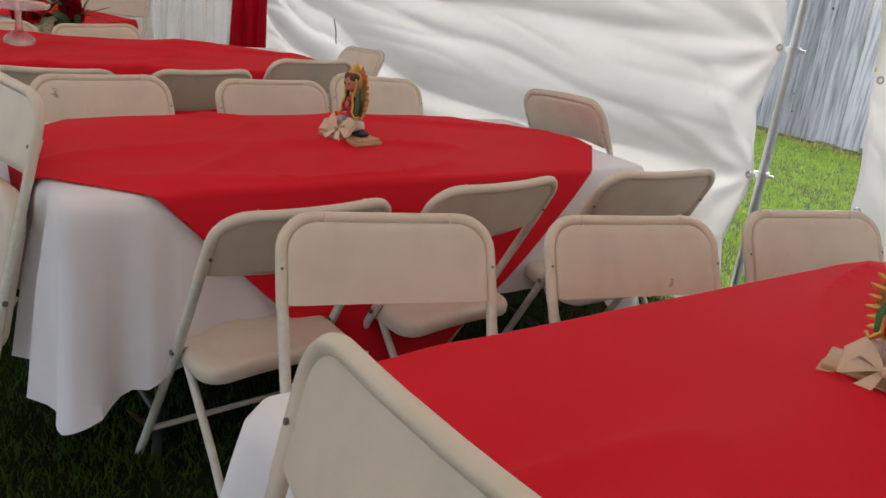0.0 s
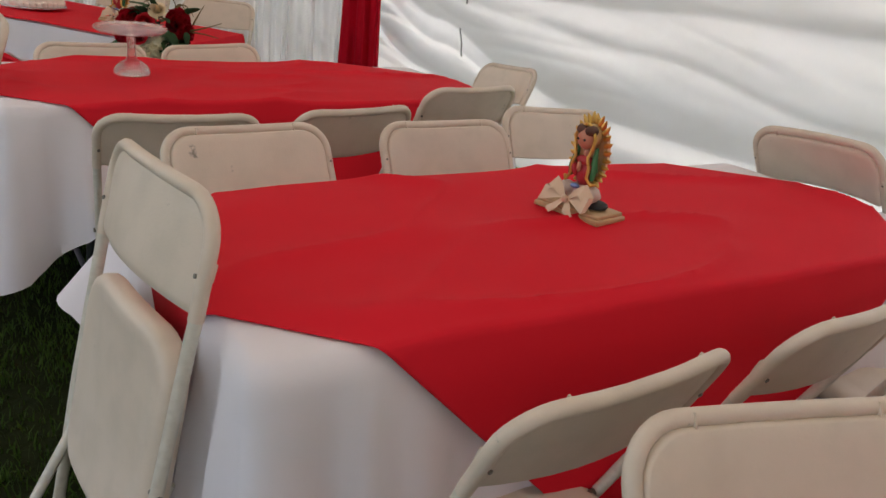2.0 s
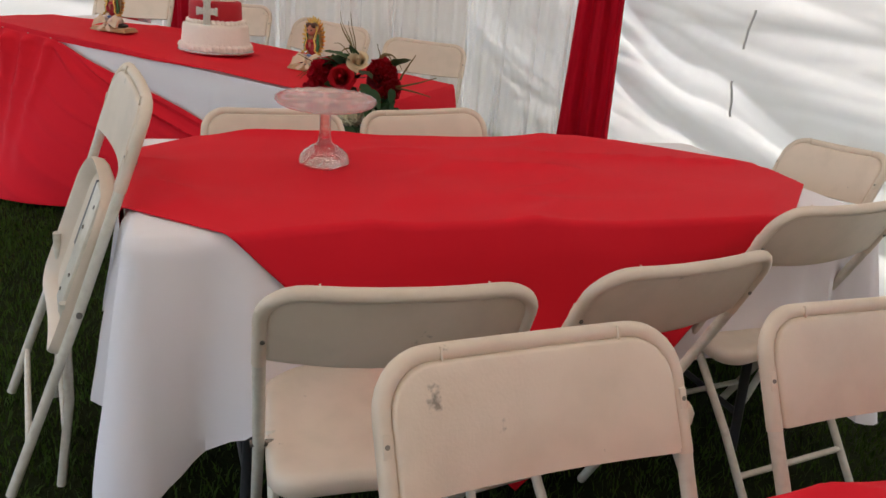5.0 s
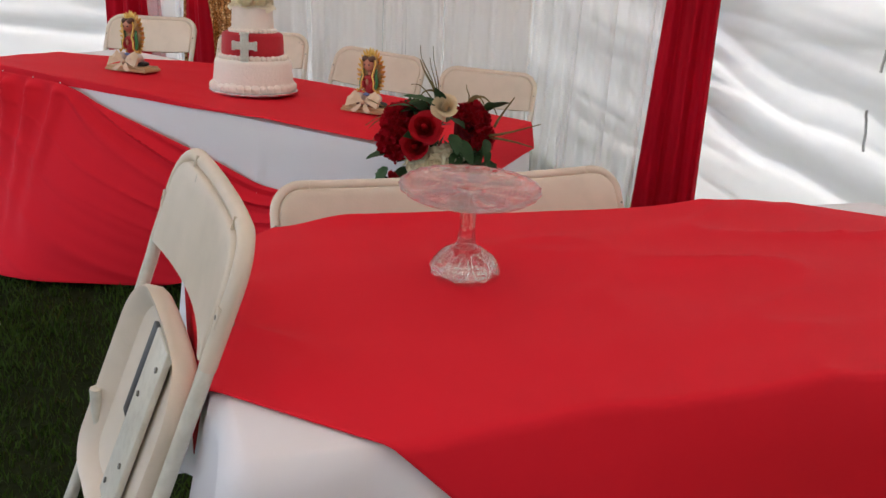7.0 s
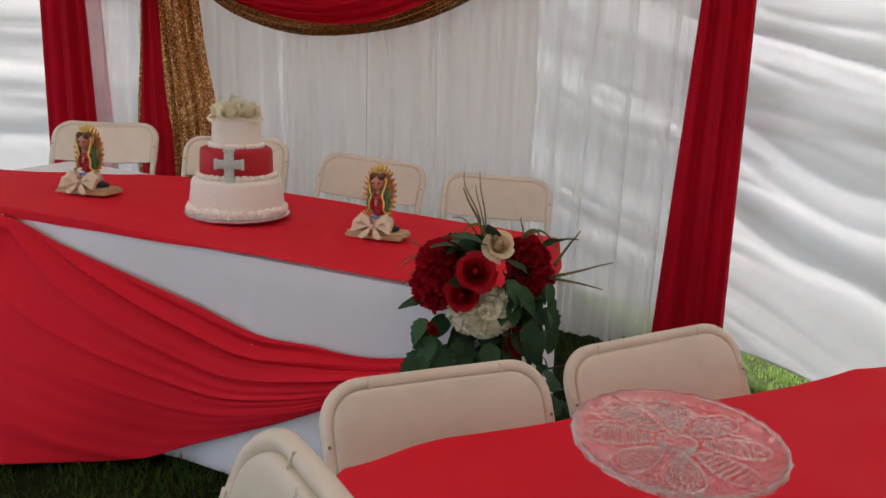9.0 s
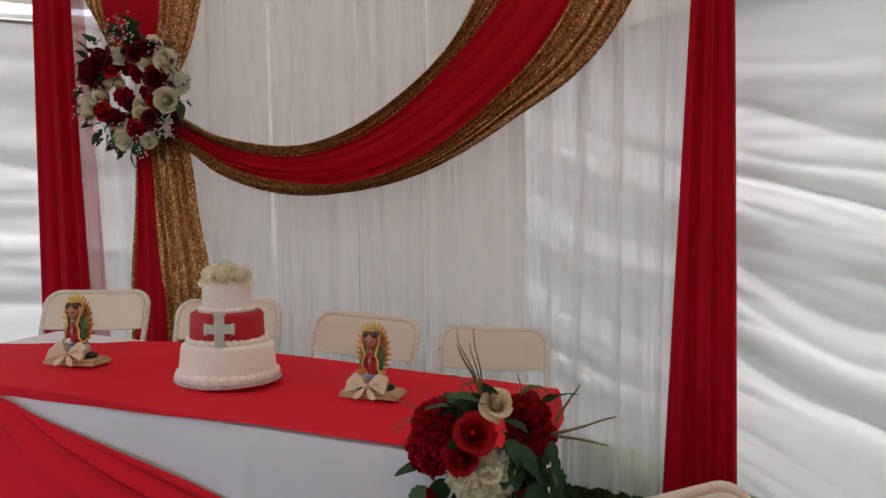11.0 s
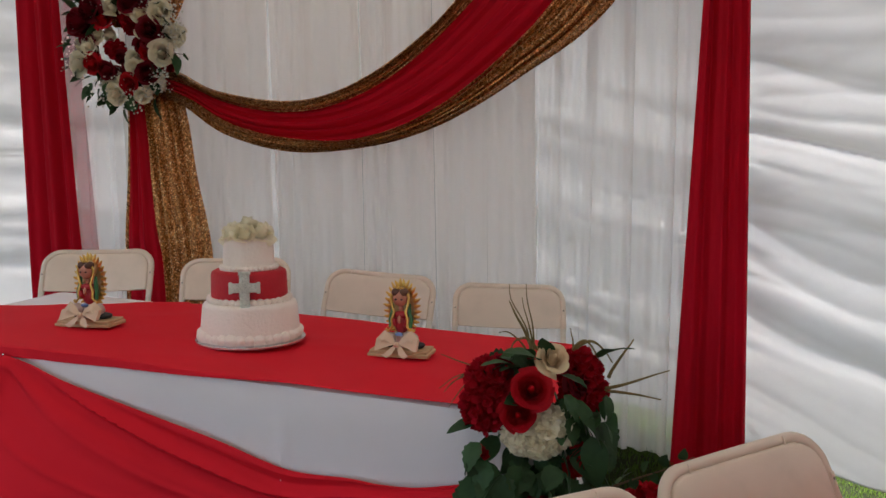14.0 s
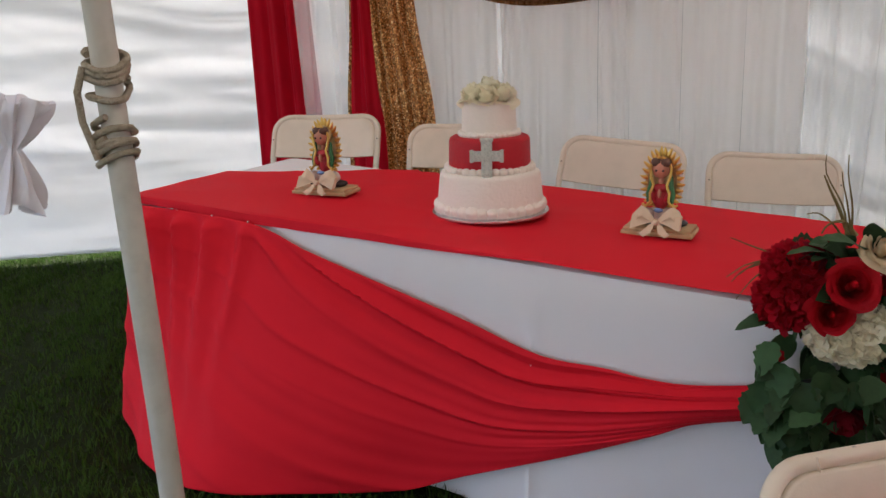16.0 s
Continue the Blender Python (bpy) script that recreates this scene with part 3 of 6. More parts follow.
def white_cloth(x0, x1, y0, y1, z, seed, drop=0.37, tip=0.235, kick=None):
    """White rectangular cloth over a table: level top, folds at the sides, pointed corners hanging lower."""
    cx, cy = (x0 + x1) / 2, (y0 + y1) / 2
    hx, hy = (x1 - x0) / 2 + 0.004, (y1 - y0) / 2 + 0.004
    loop = rect_walk(hx, hy, 0.03, 0.025)
    bm = bmesh.new()
    rows = []
    K = 22
    ins = [(0.25, 0.0), (0.06, 0.0), (0.012, -0.001), (0.0, -0.006)]
    for k, dz in ins:
        rows.append([(x * (1 - k / hx), y * (1 - k / hy), z + dz) for x, y, nx, ny, c in loop])
    for j in range(1, K + 1):
        t = j / K
        row = []
        s = 0.0
        for i, (x, y, nx, ny, c) in enumerate(loop):
            px, py = loop[i - 1][:2]
            s += math.hypot(x - px, y - py)
            bend = math.atan2(min(abs(nx), abs(ny)), max(abs(nx), abs(ny)))
            q = c + 0.05 * (math.pi / 4 - bend)
            near = max(0.0, 1 - q / 0.29)
            lifted = near if kick and x * kick[0] > 0 and y * kick[1] > 0 else 0.0
            d = (drop + tip * near - 0.36 * lifted + 0.012 * noise.noise(Vector((s * 3, seed, 1)))) * t
            wave = noise.noise(Vector((s * 1.3, seed, 0)))
            fold = (0.5 + 0.5 * math.sin(s * 52 + 4.5 * wave)) ** 1.5
            side = math.exp(-((c - 0.22) / 0.06) ** 2)
            free = 1 - 0.92 * smoothstep(0.13, 0.25, c)
            out = 0.012 + (0.012 * free + 0.085 * free * fold * (1 - 0.55 * near) * (1 - lifted)) * t ** 0.8 + (0.055 * math.exp(-(q / 0.045) ** 2) - 0.022 * math.exp(-((q - 0.12) / 0.05) ** 2) + 0.045 * side) * t ** 1.1
            out += 0.034 * near * t * math.sin(c * 46 + seed) + 0.005 * free * noise.noise(Vector((s * 6, t * 3, seed)))
            row.append((x + nx * out - 0.135 * lifted * t, y + ny * out - 0.03 * lifted * t, max(0.015, z - 0.008 - d)))
        rows.append(row)
    vs, _ = grid(bm, rows, close=True)
    bm.faces.new(vs[0])
    ob = solo("tablecloth", bm, M_WCLOTH, "white polyester tablecloth hanging in folds over a guest table", "tablecloth", "white tablecloths", m=pose(cx, cy, 0))
    return ob


def red_overlay(x0, x1, y0, y1, z, half, seed, ox=0.0, oy=0.0):
    """Square red overlay laid cornerwise: its points hang down in the middle of the long sides."""
    cx, cy = (x0 + x1) / 2, (y0 + y1) / 2
    hx, hy = (x1 - x0) / 2 + 0.012, (y1 - y0) / 2 + 0.012
    N, M = 150, 120
    R = 0.016
    ys = sorted(set([-half + oy + 2 * half * j / N for j in range(N + 1)] + [g * (hy + e) for g in (-1, 1) for e in (-0.012, -0.004, 0.0, 0.004, 0.008, 0.013, 0.02)]))
    rows = []
    for Y in ys:
        reach = max(0.0005, half - abs(Y - oy))
        row = []
        for i in range(M + 1):
            X = ox + reach * (i / M * 2 - 1)
            crease = 1 - abs(noise.noise(Vector((X * 1.1 + Y * 0.7, Y * 3.4 - X * 0.5, seed)))) * 2
            lies = smoothstep(0.0, 0.16, reach - abs(X - ox))      # flat along the border
            zz = z + 0.002 + lies * (0.005 + 0.006 * noise.noise(Vector((X * 2.2 + seed, Y * 5, 1))) + 0.017 * max(0.0, crease) ** 6 + 0.0015 * noise.noise(Vector((X * 7 + seed, Y * 9, 2))))
            x, y = X, Y
            ovx, ovy = max(0.0, abs(X) - hx), max(0.0, abs(Y) - hy)
            sx, sy = (1 if X > 0 else -1), (1 if Y > 0 else -1)
            if ovy > 0:
                wave = 0.5 + 0.5 * math.sin(X * 9 + seed + 2 * noise.noise(Vector((X * 1.5, seed, 0))))
                k = min(1.0, ovy / (1.571 * R))
                y = sy * (hy + R * math.sin(1.571 * k) + 0.012 * smoothstep(0.0, 0.1, ovy) + 0.055 * wave * smoothstep(0.02, 0.6, ovy))
                zz = zz - R * (1 - math.cos(1.571 * k)) - max(0.0, ovy - 1.571 * R)
            if ovx > 0:
                k = min(1.0, ovx / (1.571 * R))
                x = sx * (hx + R * math.sin(1.571 * k) + 0.03 * ovx)
                zz = zz - R * (1 - math.cos(1.571 * k)) - max(0.0, ovx - 1.571 * R)
            row.append((x, y, max(zz, 0.03)))
        rows.append(row)
    bm = bmesh.new()
    grid(bm, rows)
    ob = solo("red_overlay", bm, M_RCLOTH, "red polyester overlay laid cornerwise over a white tablecloth", "tablecloth", "red overlays", m=pose(cx, cy, 0))
    s = ob.modifiers.new("thickness", "SOLIDIFY")
    s.thickness = 0.0015
    return ob


TABLES = [(0.72, 2.56, -0.44, 0.325, 1.10, -0.03), (0.68, 2.505, 1.235, 2.0, 1.09, -0.05), (0.512, 2.355, 3.02, 3.885, 1.14, -0.06)]
for i, (x0, x1, y0, y1, half, ox) in enumerate(TABLES):
    guest_table(x0, x1, y0, y1)
    white_cloth(x0, x1, y0, y1, 0.748, 1.7 + 3.1 * i, tip=(0.235, 0.17, 0.20)[i], kick=(-1, 1) if i == 1 else None)
    red_overlay(x0, x1, y0, y1, 0.751, half, 0.7 + 2.2 * i, ox)


# ---- head table ----
def build_head_table():
    t = thing("head_table", "long plastic folding table under white and red cloths", "table")
    bm = bmesh.new()
    box(bm, -1.095, -0.43, -0.045, 1.095, 0.43, 0.0, 0.01)
    for v in bm.verts:
        v.co = ht(0.525 + v.co.x, 0.02 + v.co.y, 0.738 + v.co.z)
    part("tabletop", bm, M_TABLE, t)
    for s in (-0.35, 1.45):
        for n in (-0.28, 0.35):
            bm = bmesh.new()
            tube(bm, [ht(s, n, 0.70), ht(s, n, 0.0)], 0.014, 8)
            part("leg", bm, M_LEG, t)

    # white cloth to the ground, with pressed creases
    loop = rect_walk(1.105, 0.442, 0.03, 0.02)
    rows = [[ht(0.525 + x * (1 - k / 1.105), 0.02 + y * (1 - k / 0.442), 0.744 + dz) for x, y, nx, ny, c in loop] for k, dz in ((0.2, 0), (0.02, 0), (0.0, -0.006))]
    for j in range(1, 17):
        v = j / 16
        row, s = [], 0.0
        for i, (x, y, nx, ny, c) in enumerate(loop):
            px, py = loop[i - 1][:2]
            s += math.hypot(x - px, y - py)
            out = 0.01 + 0.03 * v + v * (0.012 * math.sin(s * 9 + noise.noise(Vector((s, 3, 0))) * 3) + 0.02 * noise.noise(Vector((s * 2, v * 1.5, 1))))
            crease = abs((s * 1.55) % 1.0 - 0.5)
            out += 0.021 * min(1.0, 3 * v) * smoothstep(0.02, 0.0, crease) * (1 if (s * 1.55) % 1.0 > 0.5 else 0.3)
            row.append(ht(0.525 + x + nx * out, 0.02 + y + ny * out, 0.738 - 0.725 * v))
        rows.append(row)
    bm = bmesh.new()
    vs, _ = grid(bm, rows, close=True)
    bm.faces.new(vs[0])
    solo("long_tablecloth", bm, M_WCLOTH, "white polyester cloth reaching the lawn round the head table", "tablecloth")

    # red top cloth with a short wavy overhang
    rows = []
    ns = [-0.50, -0.46, -0.432, -0.426] + [-0.42 + 0.02 * k for k in range(45)] + [0.468, 0.474, 0.48, 0.488, 0.496]
    for q0 in ns:
        row = []
        for i in range(121):
            p = -0.70 + 2.38 * i / 120
            q = q0 - 0.034 * (1 - smoothstep(-0.6, 1.2, p)) * max(0.0, q0) / 0.5
            q = 0.3 - (0.3 - q) * (1 - 0.64 * smoothstep(0.75, 1.72, p) ** 1.2) if q < 0.3 else q      # drawn askew at the far corner
            front, back = max(0.0, q - 0.468 - 0.004 * math.sin(p * 5)), max(0.0, -0.428 - q)
            left, right = max(0.0, p - 1.635), max(0.0, -0.585 - p)
            z = 0.7535 + 0.003 * noise.noise(Vector((p * 3, q * 6, 5))) + 0.003 * max(0, 1 - 2 * abs(noise.noise(Vector((p * 1.5 + q, q * 4 - p, 8))))) ** 3
            z -= max(front, back, left, right)
            row.append(ht(p - left * 0.9 + right * 0.85, q - front * 0.8 + back * 0.9, z))
        rows.append(row)
    bm = bmesh.new()
    grid(bm, rows)
    solo("red_top_cloth", bm, M_RCLOTH, "red polyester cloth lying along the head table", "tablecloth")

    # red swag pinned under the left edge, gathered at the flowers
    up = [(1.65, -0.25, 0.725), (1.66, 0.20, 0.73), (1.63, 0.485, 0.735), (1.37, 0.495, 0.735), (1.10, 0.495, 0.73), (0.904, 0.497, 0.675), (0.634, 0.50, 0.615), (0.404, 0.505, 0.565),
          (0.192, 0.505, 0.51), (0.01, 0.505, 0.512), (-0.09, 0.505, 0.508), (-0.212, 0.505, 0.519), (-0.43, 0.51, 0.575)]
    low = [(1.72, -0.25, 0.03), (1.73, 0.25, 0.03), (1.67, 0.58, 0.03), (1.50, 0.71, 0.03), (1.32, 0.82, 0.03), (1.11, 0.86, 0.03), (0.85, 0.75, 0.03), (0.587, 0.60, 0.04),
           (0.385, 0.55, 0.12), (0.131, 0.53, 0.235), (-0.093, 0.52, 0.35), (-0.22, 0.515, 0.42), (-0.43, 0.515, 0.49)]
    rows = []

    def strand(t, w):
        """Which fold passes here: each leaves a pin on the upper edge and runs down to the gather."""
        lo, hi = 0.0, 2.2
        for _ in range(16):
            k = (lo + hi) / 2
            t0 = 0.52 - 0.40 * k
            f = k * max(0.0, (t - t0) / (1 - t0)) ** 0.85
            lo, hi = (k, hi) if f < w else (lo, k)
        return (lo + hi) / 2
    for i in range(261):
        t_ = i / 260
        a, b = curve_at(up, t_), curve_at(low, t_)
        row = []
        for j in range(121):
            w = j / 120
            p = a.lerp(b, w)
            k = strand(t_, w)
            wob = noise.noise(Vector((t_ * 2.5, k * 2, 0)))
            amp = 0.015 * (1 - 0.6 * smoothstep(0.35, 1.2, k)) * smoothstep(0.0, 0.07, w) * (0.55 + 0.45 * noise.noise(Vector((k * 5, t_ * 2, 3))))
            amp = max(amp, 0.003 * smoothstep(0.0, 0.1, w))
            amp *= 1 - 0.55 * smoothstep(0.75, 1.0, t_)
            off = amp * (1.3 * (1 - 2 * abs(math.sin(k * 11 + 2.0 * wob)) ** 0.7) + 0.5 * math.sin(k * 27 + 3.0 * wob) + 0.5 * math.sin(k * 61 + 4 * wob) * (0.5 + noise.noise(Vector((k * 3, t_ * 3, 9)))))
            off += 0.010 * noise.noise(Vector((t_ * 5, w * 2.5, 7))) * math.sin(math.pi * w)
            for tp, deep in ((0.185, 0.048), (0.215, 0.056), (0.248, 0.062), (0.285, 0.056), (0.325, 0.036)):
                d_ = (t_ - tp - 0.05 * w - 0.07 * w * w + 0.006 * wob) / (0.008 + 0.010 * w)
                off += deep * math.exp(-d_ * d_) * smoothstep(0.0, 0.05, w) * math.exp(-w / 0.5)
            g = smoothstep(0.35, 1.0, t_)
            bulge = 0.035 * math.sin(math.pi * w) * g
            d = Vector((0.3, 1.0)) if t_ > 0.17 else Vector((1.0, 0.15))
            d = d.normalized()
            row.append(ht(p.x + d.x * (off + bulge) * (1 if t_ < 0.17 else 0.2), p.y + d.y * (off + bulge), max(p.z, 0.02)))
        rows.append(row)
    bm = bmesh.new()
    grid(bm, rows)
    ob = solo("red_swag", bm, M_RCLOTH, "red cloth swag pinned along the head table and gathered", "table swag")
    s = ob.modifiers.new("thickness", "SOLIDIFY")
    s.thickness = 0.002
    for s0 in (1.56, 1.42, 1.26, 1.12):
        bm = bmesh.new()
        bmesh.ops.create_icosphere(bm, subdivisions=1, radius=0.004, matrix=Matrix.Translation(ht(s0, 0.503, 0.737)))
        solo("pin", bm, M_PIN, "small steel pin holding the red swag", "pin", "swag pins")


M_PIN = material("pin steel", (0.8, 0.8, 0.8), 0.15, 1.0)
build_head_table()


# ---- curtain backdrop ----
BP = Vector((2.985, 5.72))


def bd(s, z, out=0.0):
    """A place on the backdrop: s along it, z up, out towards the guests."""
    p = BP + HT_U * s + HT_N * out
    return Vector((p.x, p.y, z))


def bd_ground(s):
    p = BP + HT_U * s
    return ground_z(p.x, p.y)


def curtain(name, mat, s_top, s_bot, z_top, out, folds, amp, seed, label, cat="curtain", ns=160, sway=0.0):
    rows = []
    for j in range(31):
        v = j / 30
        row = []
        for i in range(ns + 1):
            u = i / ns
            s = (s_top[0] + (s_top[1] - s_top[0]) * u) * (1 - v) + (s_bot[0] + (s_bot[1] - s_bot[0]) * u) * v
            ph = u * folds * 2 * math.pi + 2.6 * noise.noise(Vector((u * folds * 0.35, v * 0.6, seed)))
            o = out + amp * (math.sin(ph) + 0.35 * math.sin(2.3 * ph + seed)) * (0.75 + 0.35 * v) + sway * noise.noise(Vector((u * 2, v * 1.5, seed)))
            zb = bd_ground(s) + 0.015
            row.append(bd(s, z_top + (zb - z_top) * v, o))
        rows.append(row)
    bm = bmesh.new()
    grid(bm, rows)
    return solo(name, bm, mat, label, cat)


TOP = 2.92
EDGES = (0.83, 1.07, 1.33, 1.55, 1.70, 1.98, 2.17, 2.46, 2.71, 3.02)
for k, (e0, e1) in enumerate(zip(EDGES, EDGES[1:])):
    gap = (0.004, 0.009, -0.012, 0.003, -0.008)[k % 5]
    tagged(curtain("white_curtain", M_WCURT, (e0 + gap * (0.1 if k % 2 else 0.45), e1 - gap * (0.45 if k % 2 else 0.05)), (e0 - 0.03 + gap * 0.5, e1 - 0.03 - gap * (0.1 if k % 3 else 0.5)), TOP, -0.02 - 0.012 * (k % 2), 1.9, 0.016, 1.0 + k,
                   "white voile curtain panel hanging in soft folds", ns=56, sway=0.03), group="white curtain panels")
curtain("white_backing_curtain", M_SHEER, (0.95, 3.0), (0.90, 3.0), TOP, -0.10, 8, 0.014, 9.0, "sheer white voile layered behind the curtain panels", ns=100, sway=0.02)
for k, (s0, s1, q0, q1) in enumerate(((-0.02, 0.20, -0.04, 0.22), (0.16, 0.42, 0.19, 0.40), (0.36, 0.56, 0.37, 0.62), (0.50, 0.74, 0.57, 0.73), (0.70, 0.92, 0.70, 0.88))):
    tagged(curtain("sheer_curtain", M_SHEER, (s0, s1), (q0, q1), TOP, -0.04 - 0.02 * (k % 2), 1.8, 0.02, 2.0 + k, "sheer white voile strip overlapping its neighbours", ns=48, sway=0.02), group="sheer voile strips")
curtain("sheer_curtain", M_SHEER, (2.92, 3.45), (2.92, 3.36), TOP, -0.03, 4, 0.03, 3.0, "sheer white voile curtain between red drapes", sway=0.03)
curtain("red_drape", M_RDRAPE, (-0.10, 0.045), (-0.155, 0.175), TOP, 0.06, 2.5, 0.024, 4.0, "red satin drape gathered at the top, flaring down", "drape", 70)
curtain("red_drape", M_RDRAPE, (3.33, 3.57), (3.20, 3.54), TOP, 0.06, 2.6, 0.026, 5.0, "red satin drape hanging beside white voile", "drape", 70)
curtain("red_sheer_drape", M_RSHEER, (3.27, 3.36), (3.10, 3.24), TOP, 0.045, 1.2, 0.012, 6.0, "thin red voile edge beside the red drape", "drape", 40)


def backdrop_frame():
    f = thing("backdrop_stand", "steel pipe stand holding the backdrop curtains", "backdrop stand")
    for s in (0.0, 3.46):
        bm = bmesh.new()
        g = bd_ground(s)
        tube(bm, [bd(s, g, 0.0), bd(s, TOP + 0.02, 0.0)], 0.019, 10)
        part("pole", bm, M_POLE, f)
        bm = bmesh.new()
        c = bd(s, g + 0.004, 0.0)
        box(bm, c.x - 0.16, c.y - 0.16, c.z, c.x + 0.16, c.y + 0.16, c.z + 0.008, 0.002)
        part("base_plate", bm, M_POLE, f)
    bm = bmesh.new()
    tube(bm, [bd(-0.1, TOP, 0.0), bd(3.55, TOP, 0.0)], 0.016, 10)
    part("crossbar", bm, M_POLE, f)


backdrop_frame()


def gold_material():
    """Sequin cloth: each tiny cell takes its own tone, gloss and tilt."""
    m = material("bronze gold sequin cloth", (0.3, 0.12, 0.03), 0.38, 0.5)
    nt = m.node_tree
    n, li = nt.nodes, nt.links
    b = n["Principled BSDF"]
    tc = n.new("ShaderNodeTexCoord")
    v = n.new("ShaderNodeTexVoronoi")
    v.inputs["Scale"].default_value = 150
    li.new(tc.outputs["Object"], v.inputs["Vector"])
    sep = n.new("ShaderNodeSeparateColor")
    li.new(v.outputs["Color"], sep.inputs[0])
    ramp = n.new("ShaderNodeValToRGB")
    e = ramp.color_ramp.elements
    e[0].position, e[0].color = 0.0, (0.20, 0.075, 0.02, 1)
    e[1].position, e[1].color = 1.0, (1.0, 0.78, 0.45, 1)
    k = ramp.color_ramp.elements.new(0.55)
    k.color = (0.50, 0.215, 0.065, 1)
    k = ramp.color_ramp.elements.new(0.86)
    k.color = (0.78, 0.38, 0.13, 1)
    li.new(sep.outputs[2], ramp.inputs[0])
    li.new(ramp.outputs[0], b.inputs["Base Color"])
    bp = n.new("ShaderNodeBump")
    bp.inputs["Strength"].default_value = 1.0
    bp.inputs["Distance"].default_value = 0.006
    li.new(sep.outputs[0], bp.inputs["Height"])
    li.new(bp.outputs[0], b.inputs["Normal"])
    r = n.new("ShaderNodeMapRange")
    r.inputs[3].default_value, r.inputs[4].default_value = 0.1, 0.55
    li.new(sep.outputs[1], r.inputs[0])
    li.new(r.outputs[0], b.inputs["Roughness"])
    return m


M_GOLD = gold_material()


def ribbon(name, mat, A, B, out, amp, folds, seed, parent, label="", nl=90, nw=40, belly=0.0):
    """Gathered cloth between two edge lines on the backdrop, pleated along its length."""
    rows = []
    for i in range(nl + 1):
        t = i / nl
        a, b = curve_at(A, t), curve_at(B, t)
        row = []
        for j in range(nw + 1):
            w = j / nw
            s, z = a.x + (b.x - a.x) * w, a.y + (b.y - a.y) * w
            o = out + amp * math.sin(w * folds * 2 * math.pi + 1.6 * noise.noise(Vector((t * 3, w * 3, seed)))) + belly * math.sin(math.pi * w)
            o += 0.4 * amp * math.sin(w * folds * 4.6 * math.pi + seed)
            row.append(bd(s, z - 0.03 * smoothstep(2.9, 2.2, z), o))
        rows.append(row)
    bm = bmesh.new()
    grid(bm, rows)
    return part(name, bm, mat, parent, label)


P3 = lambda pts: [(s, z, 0.0) for s, z in pts]


def between(A, B, k):
    """A line part of the way from one edge to the next."""
    return [tuple(p + (q - p) * k for p, q in zip(a, b)) for a, b in zip(A, B)]


swag = thing("backdrop_swag", "red satin and bronze sequin swag draped across the white curtain", "drape swag")
E0 = P3([(2.88, 1.94), (2.613, 1.874), (2.396, 1.772), (2.041, 1.712), (1.761, 1.754), (1.459, 1.908), (1.167, 2.159), (0.95, 2.528), (0.74, 2.90)])
E1 = P3([(2.88, 1.90), (2.575, 1.808), (2.32, 1.704), (2.02, 1.657), (1.732, 1.699), (1.431, 1.849), (1.112, 2.127), (0.79, 2.509), (0.56, 2.90)])
E2 = P3([(2.88, 1.84), (2.565, 1.745), (2.325, 1.61), (2.03, 1.535), (1.676, 1.524), (1.322, 1.638), (0.982, 1.875), (0.67, 2.21), (0.30, 2.88)])
E3 = P3([(2.88, 1.80), (2.583, 1.699), (2.36, 1.555), (2.01, 1.465), (1.617, 1.482), (1.262, 1.578), (0.88, 1.79), (0.45, 2.12), (0.03, 2.84)])
ribbon("sequin_band", M_GOLD, E0, E1, 0.10, 0.014, 3.5, 1, swag, "bronze sequin cloth", belly=0.02)
ribbon("satin_band", M_RDRAPE, between(E1, E0, 0.4), between(E2, E3, 0.3), 0.082, 0.010, 4.5, 2, swag, "red satin", belly=0.035)
ribbon("sequin_band", M_GOLD, E2, E3, 0.10, 0.015, 5.0, 3, swag, "bronze sequin cloth", belly=0.025)
column = thing("backdrop_column", "red satin between bronze sequin cloth, tied under a wreath", "drape")
C0 = P3([(3.42, 2.91), (3.362, 2.817), (3.206, 2.531), (3.099, 2.364), (2.95, 2.10)])
C1 = P3([(3.17, 2.91), (3.145, 2.791), (3.079, 2.456), (3.045, 2.328), (2.92, 2.10)])
C2 = P3([(2.73, 2.91), (2.732, 2.742), (2.739, 2.422), (2.76, 2.272), (2.82, 2.10)])
C3 = P3([(2.40, 2.91), (2.434, 2.706), (2.499, 2.399), (2.572, 2.195), (2.70, 1.99)])
ribbon("sequin_band", M_GOLD, C0, C1, 0.085, 0.010, 3.5, 4, column, "bronze sequin cloth", 50, 30, 0.02)
ribbon("satin_band", M_RDRAPE, between(C1, C0, 0.3), between(C2, C3, 0.3), 0.068, 0.010, 5, 5, column, "red satin", 50, 36, 0.03)
ribbon("sequin_band", M_GOLD, C2, C3, 0.085, 0.012, 4.5, 6, column, "bronze sequin cloth", 50, 36, 0.02)
T0 = P3([(2.90, 1.95), (2.895, 1.70), (2.905, 1.40), (2.93, 1.06), (2.93, 0.82), (2.94, 0.16)])
T1 = P3([(2.83, 1.95), (2.808, 1.698), (2.78, 1.39), (2.755, 1.06), (2.738, 0.82), (2.72, 0.16)])
T2 = P3([(2.66, 1.95), (2.583, 1.687), (2.53, 1.38), (2.475, 1.10), (2.45, 0.82), (2.43, 0.16)])
T00 = P3([(2.91, 1.95), (2.91, 1.70), (2.922, 1.40), (2.955, 1.06), (2.96, 0.82), (2.97, 0.16)])
ribbon("sequin_band", M_GOLD, T00, T0, 0.075, 0.004, 1, 7, column, "bronze sequin cloth", 60, 8)
ribbon("satin_band", M_RDRAPE, T0, T1, 0.08, 0.012, 2, 8, column, "red satin", 60, 24, 0.02)
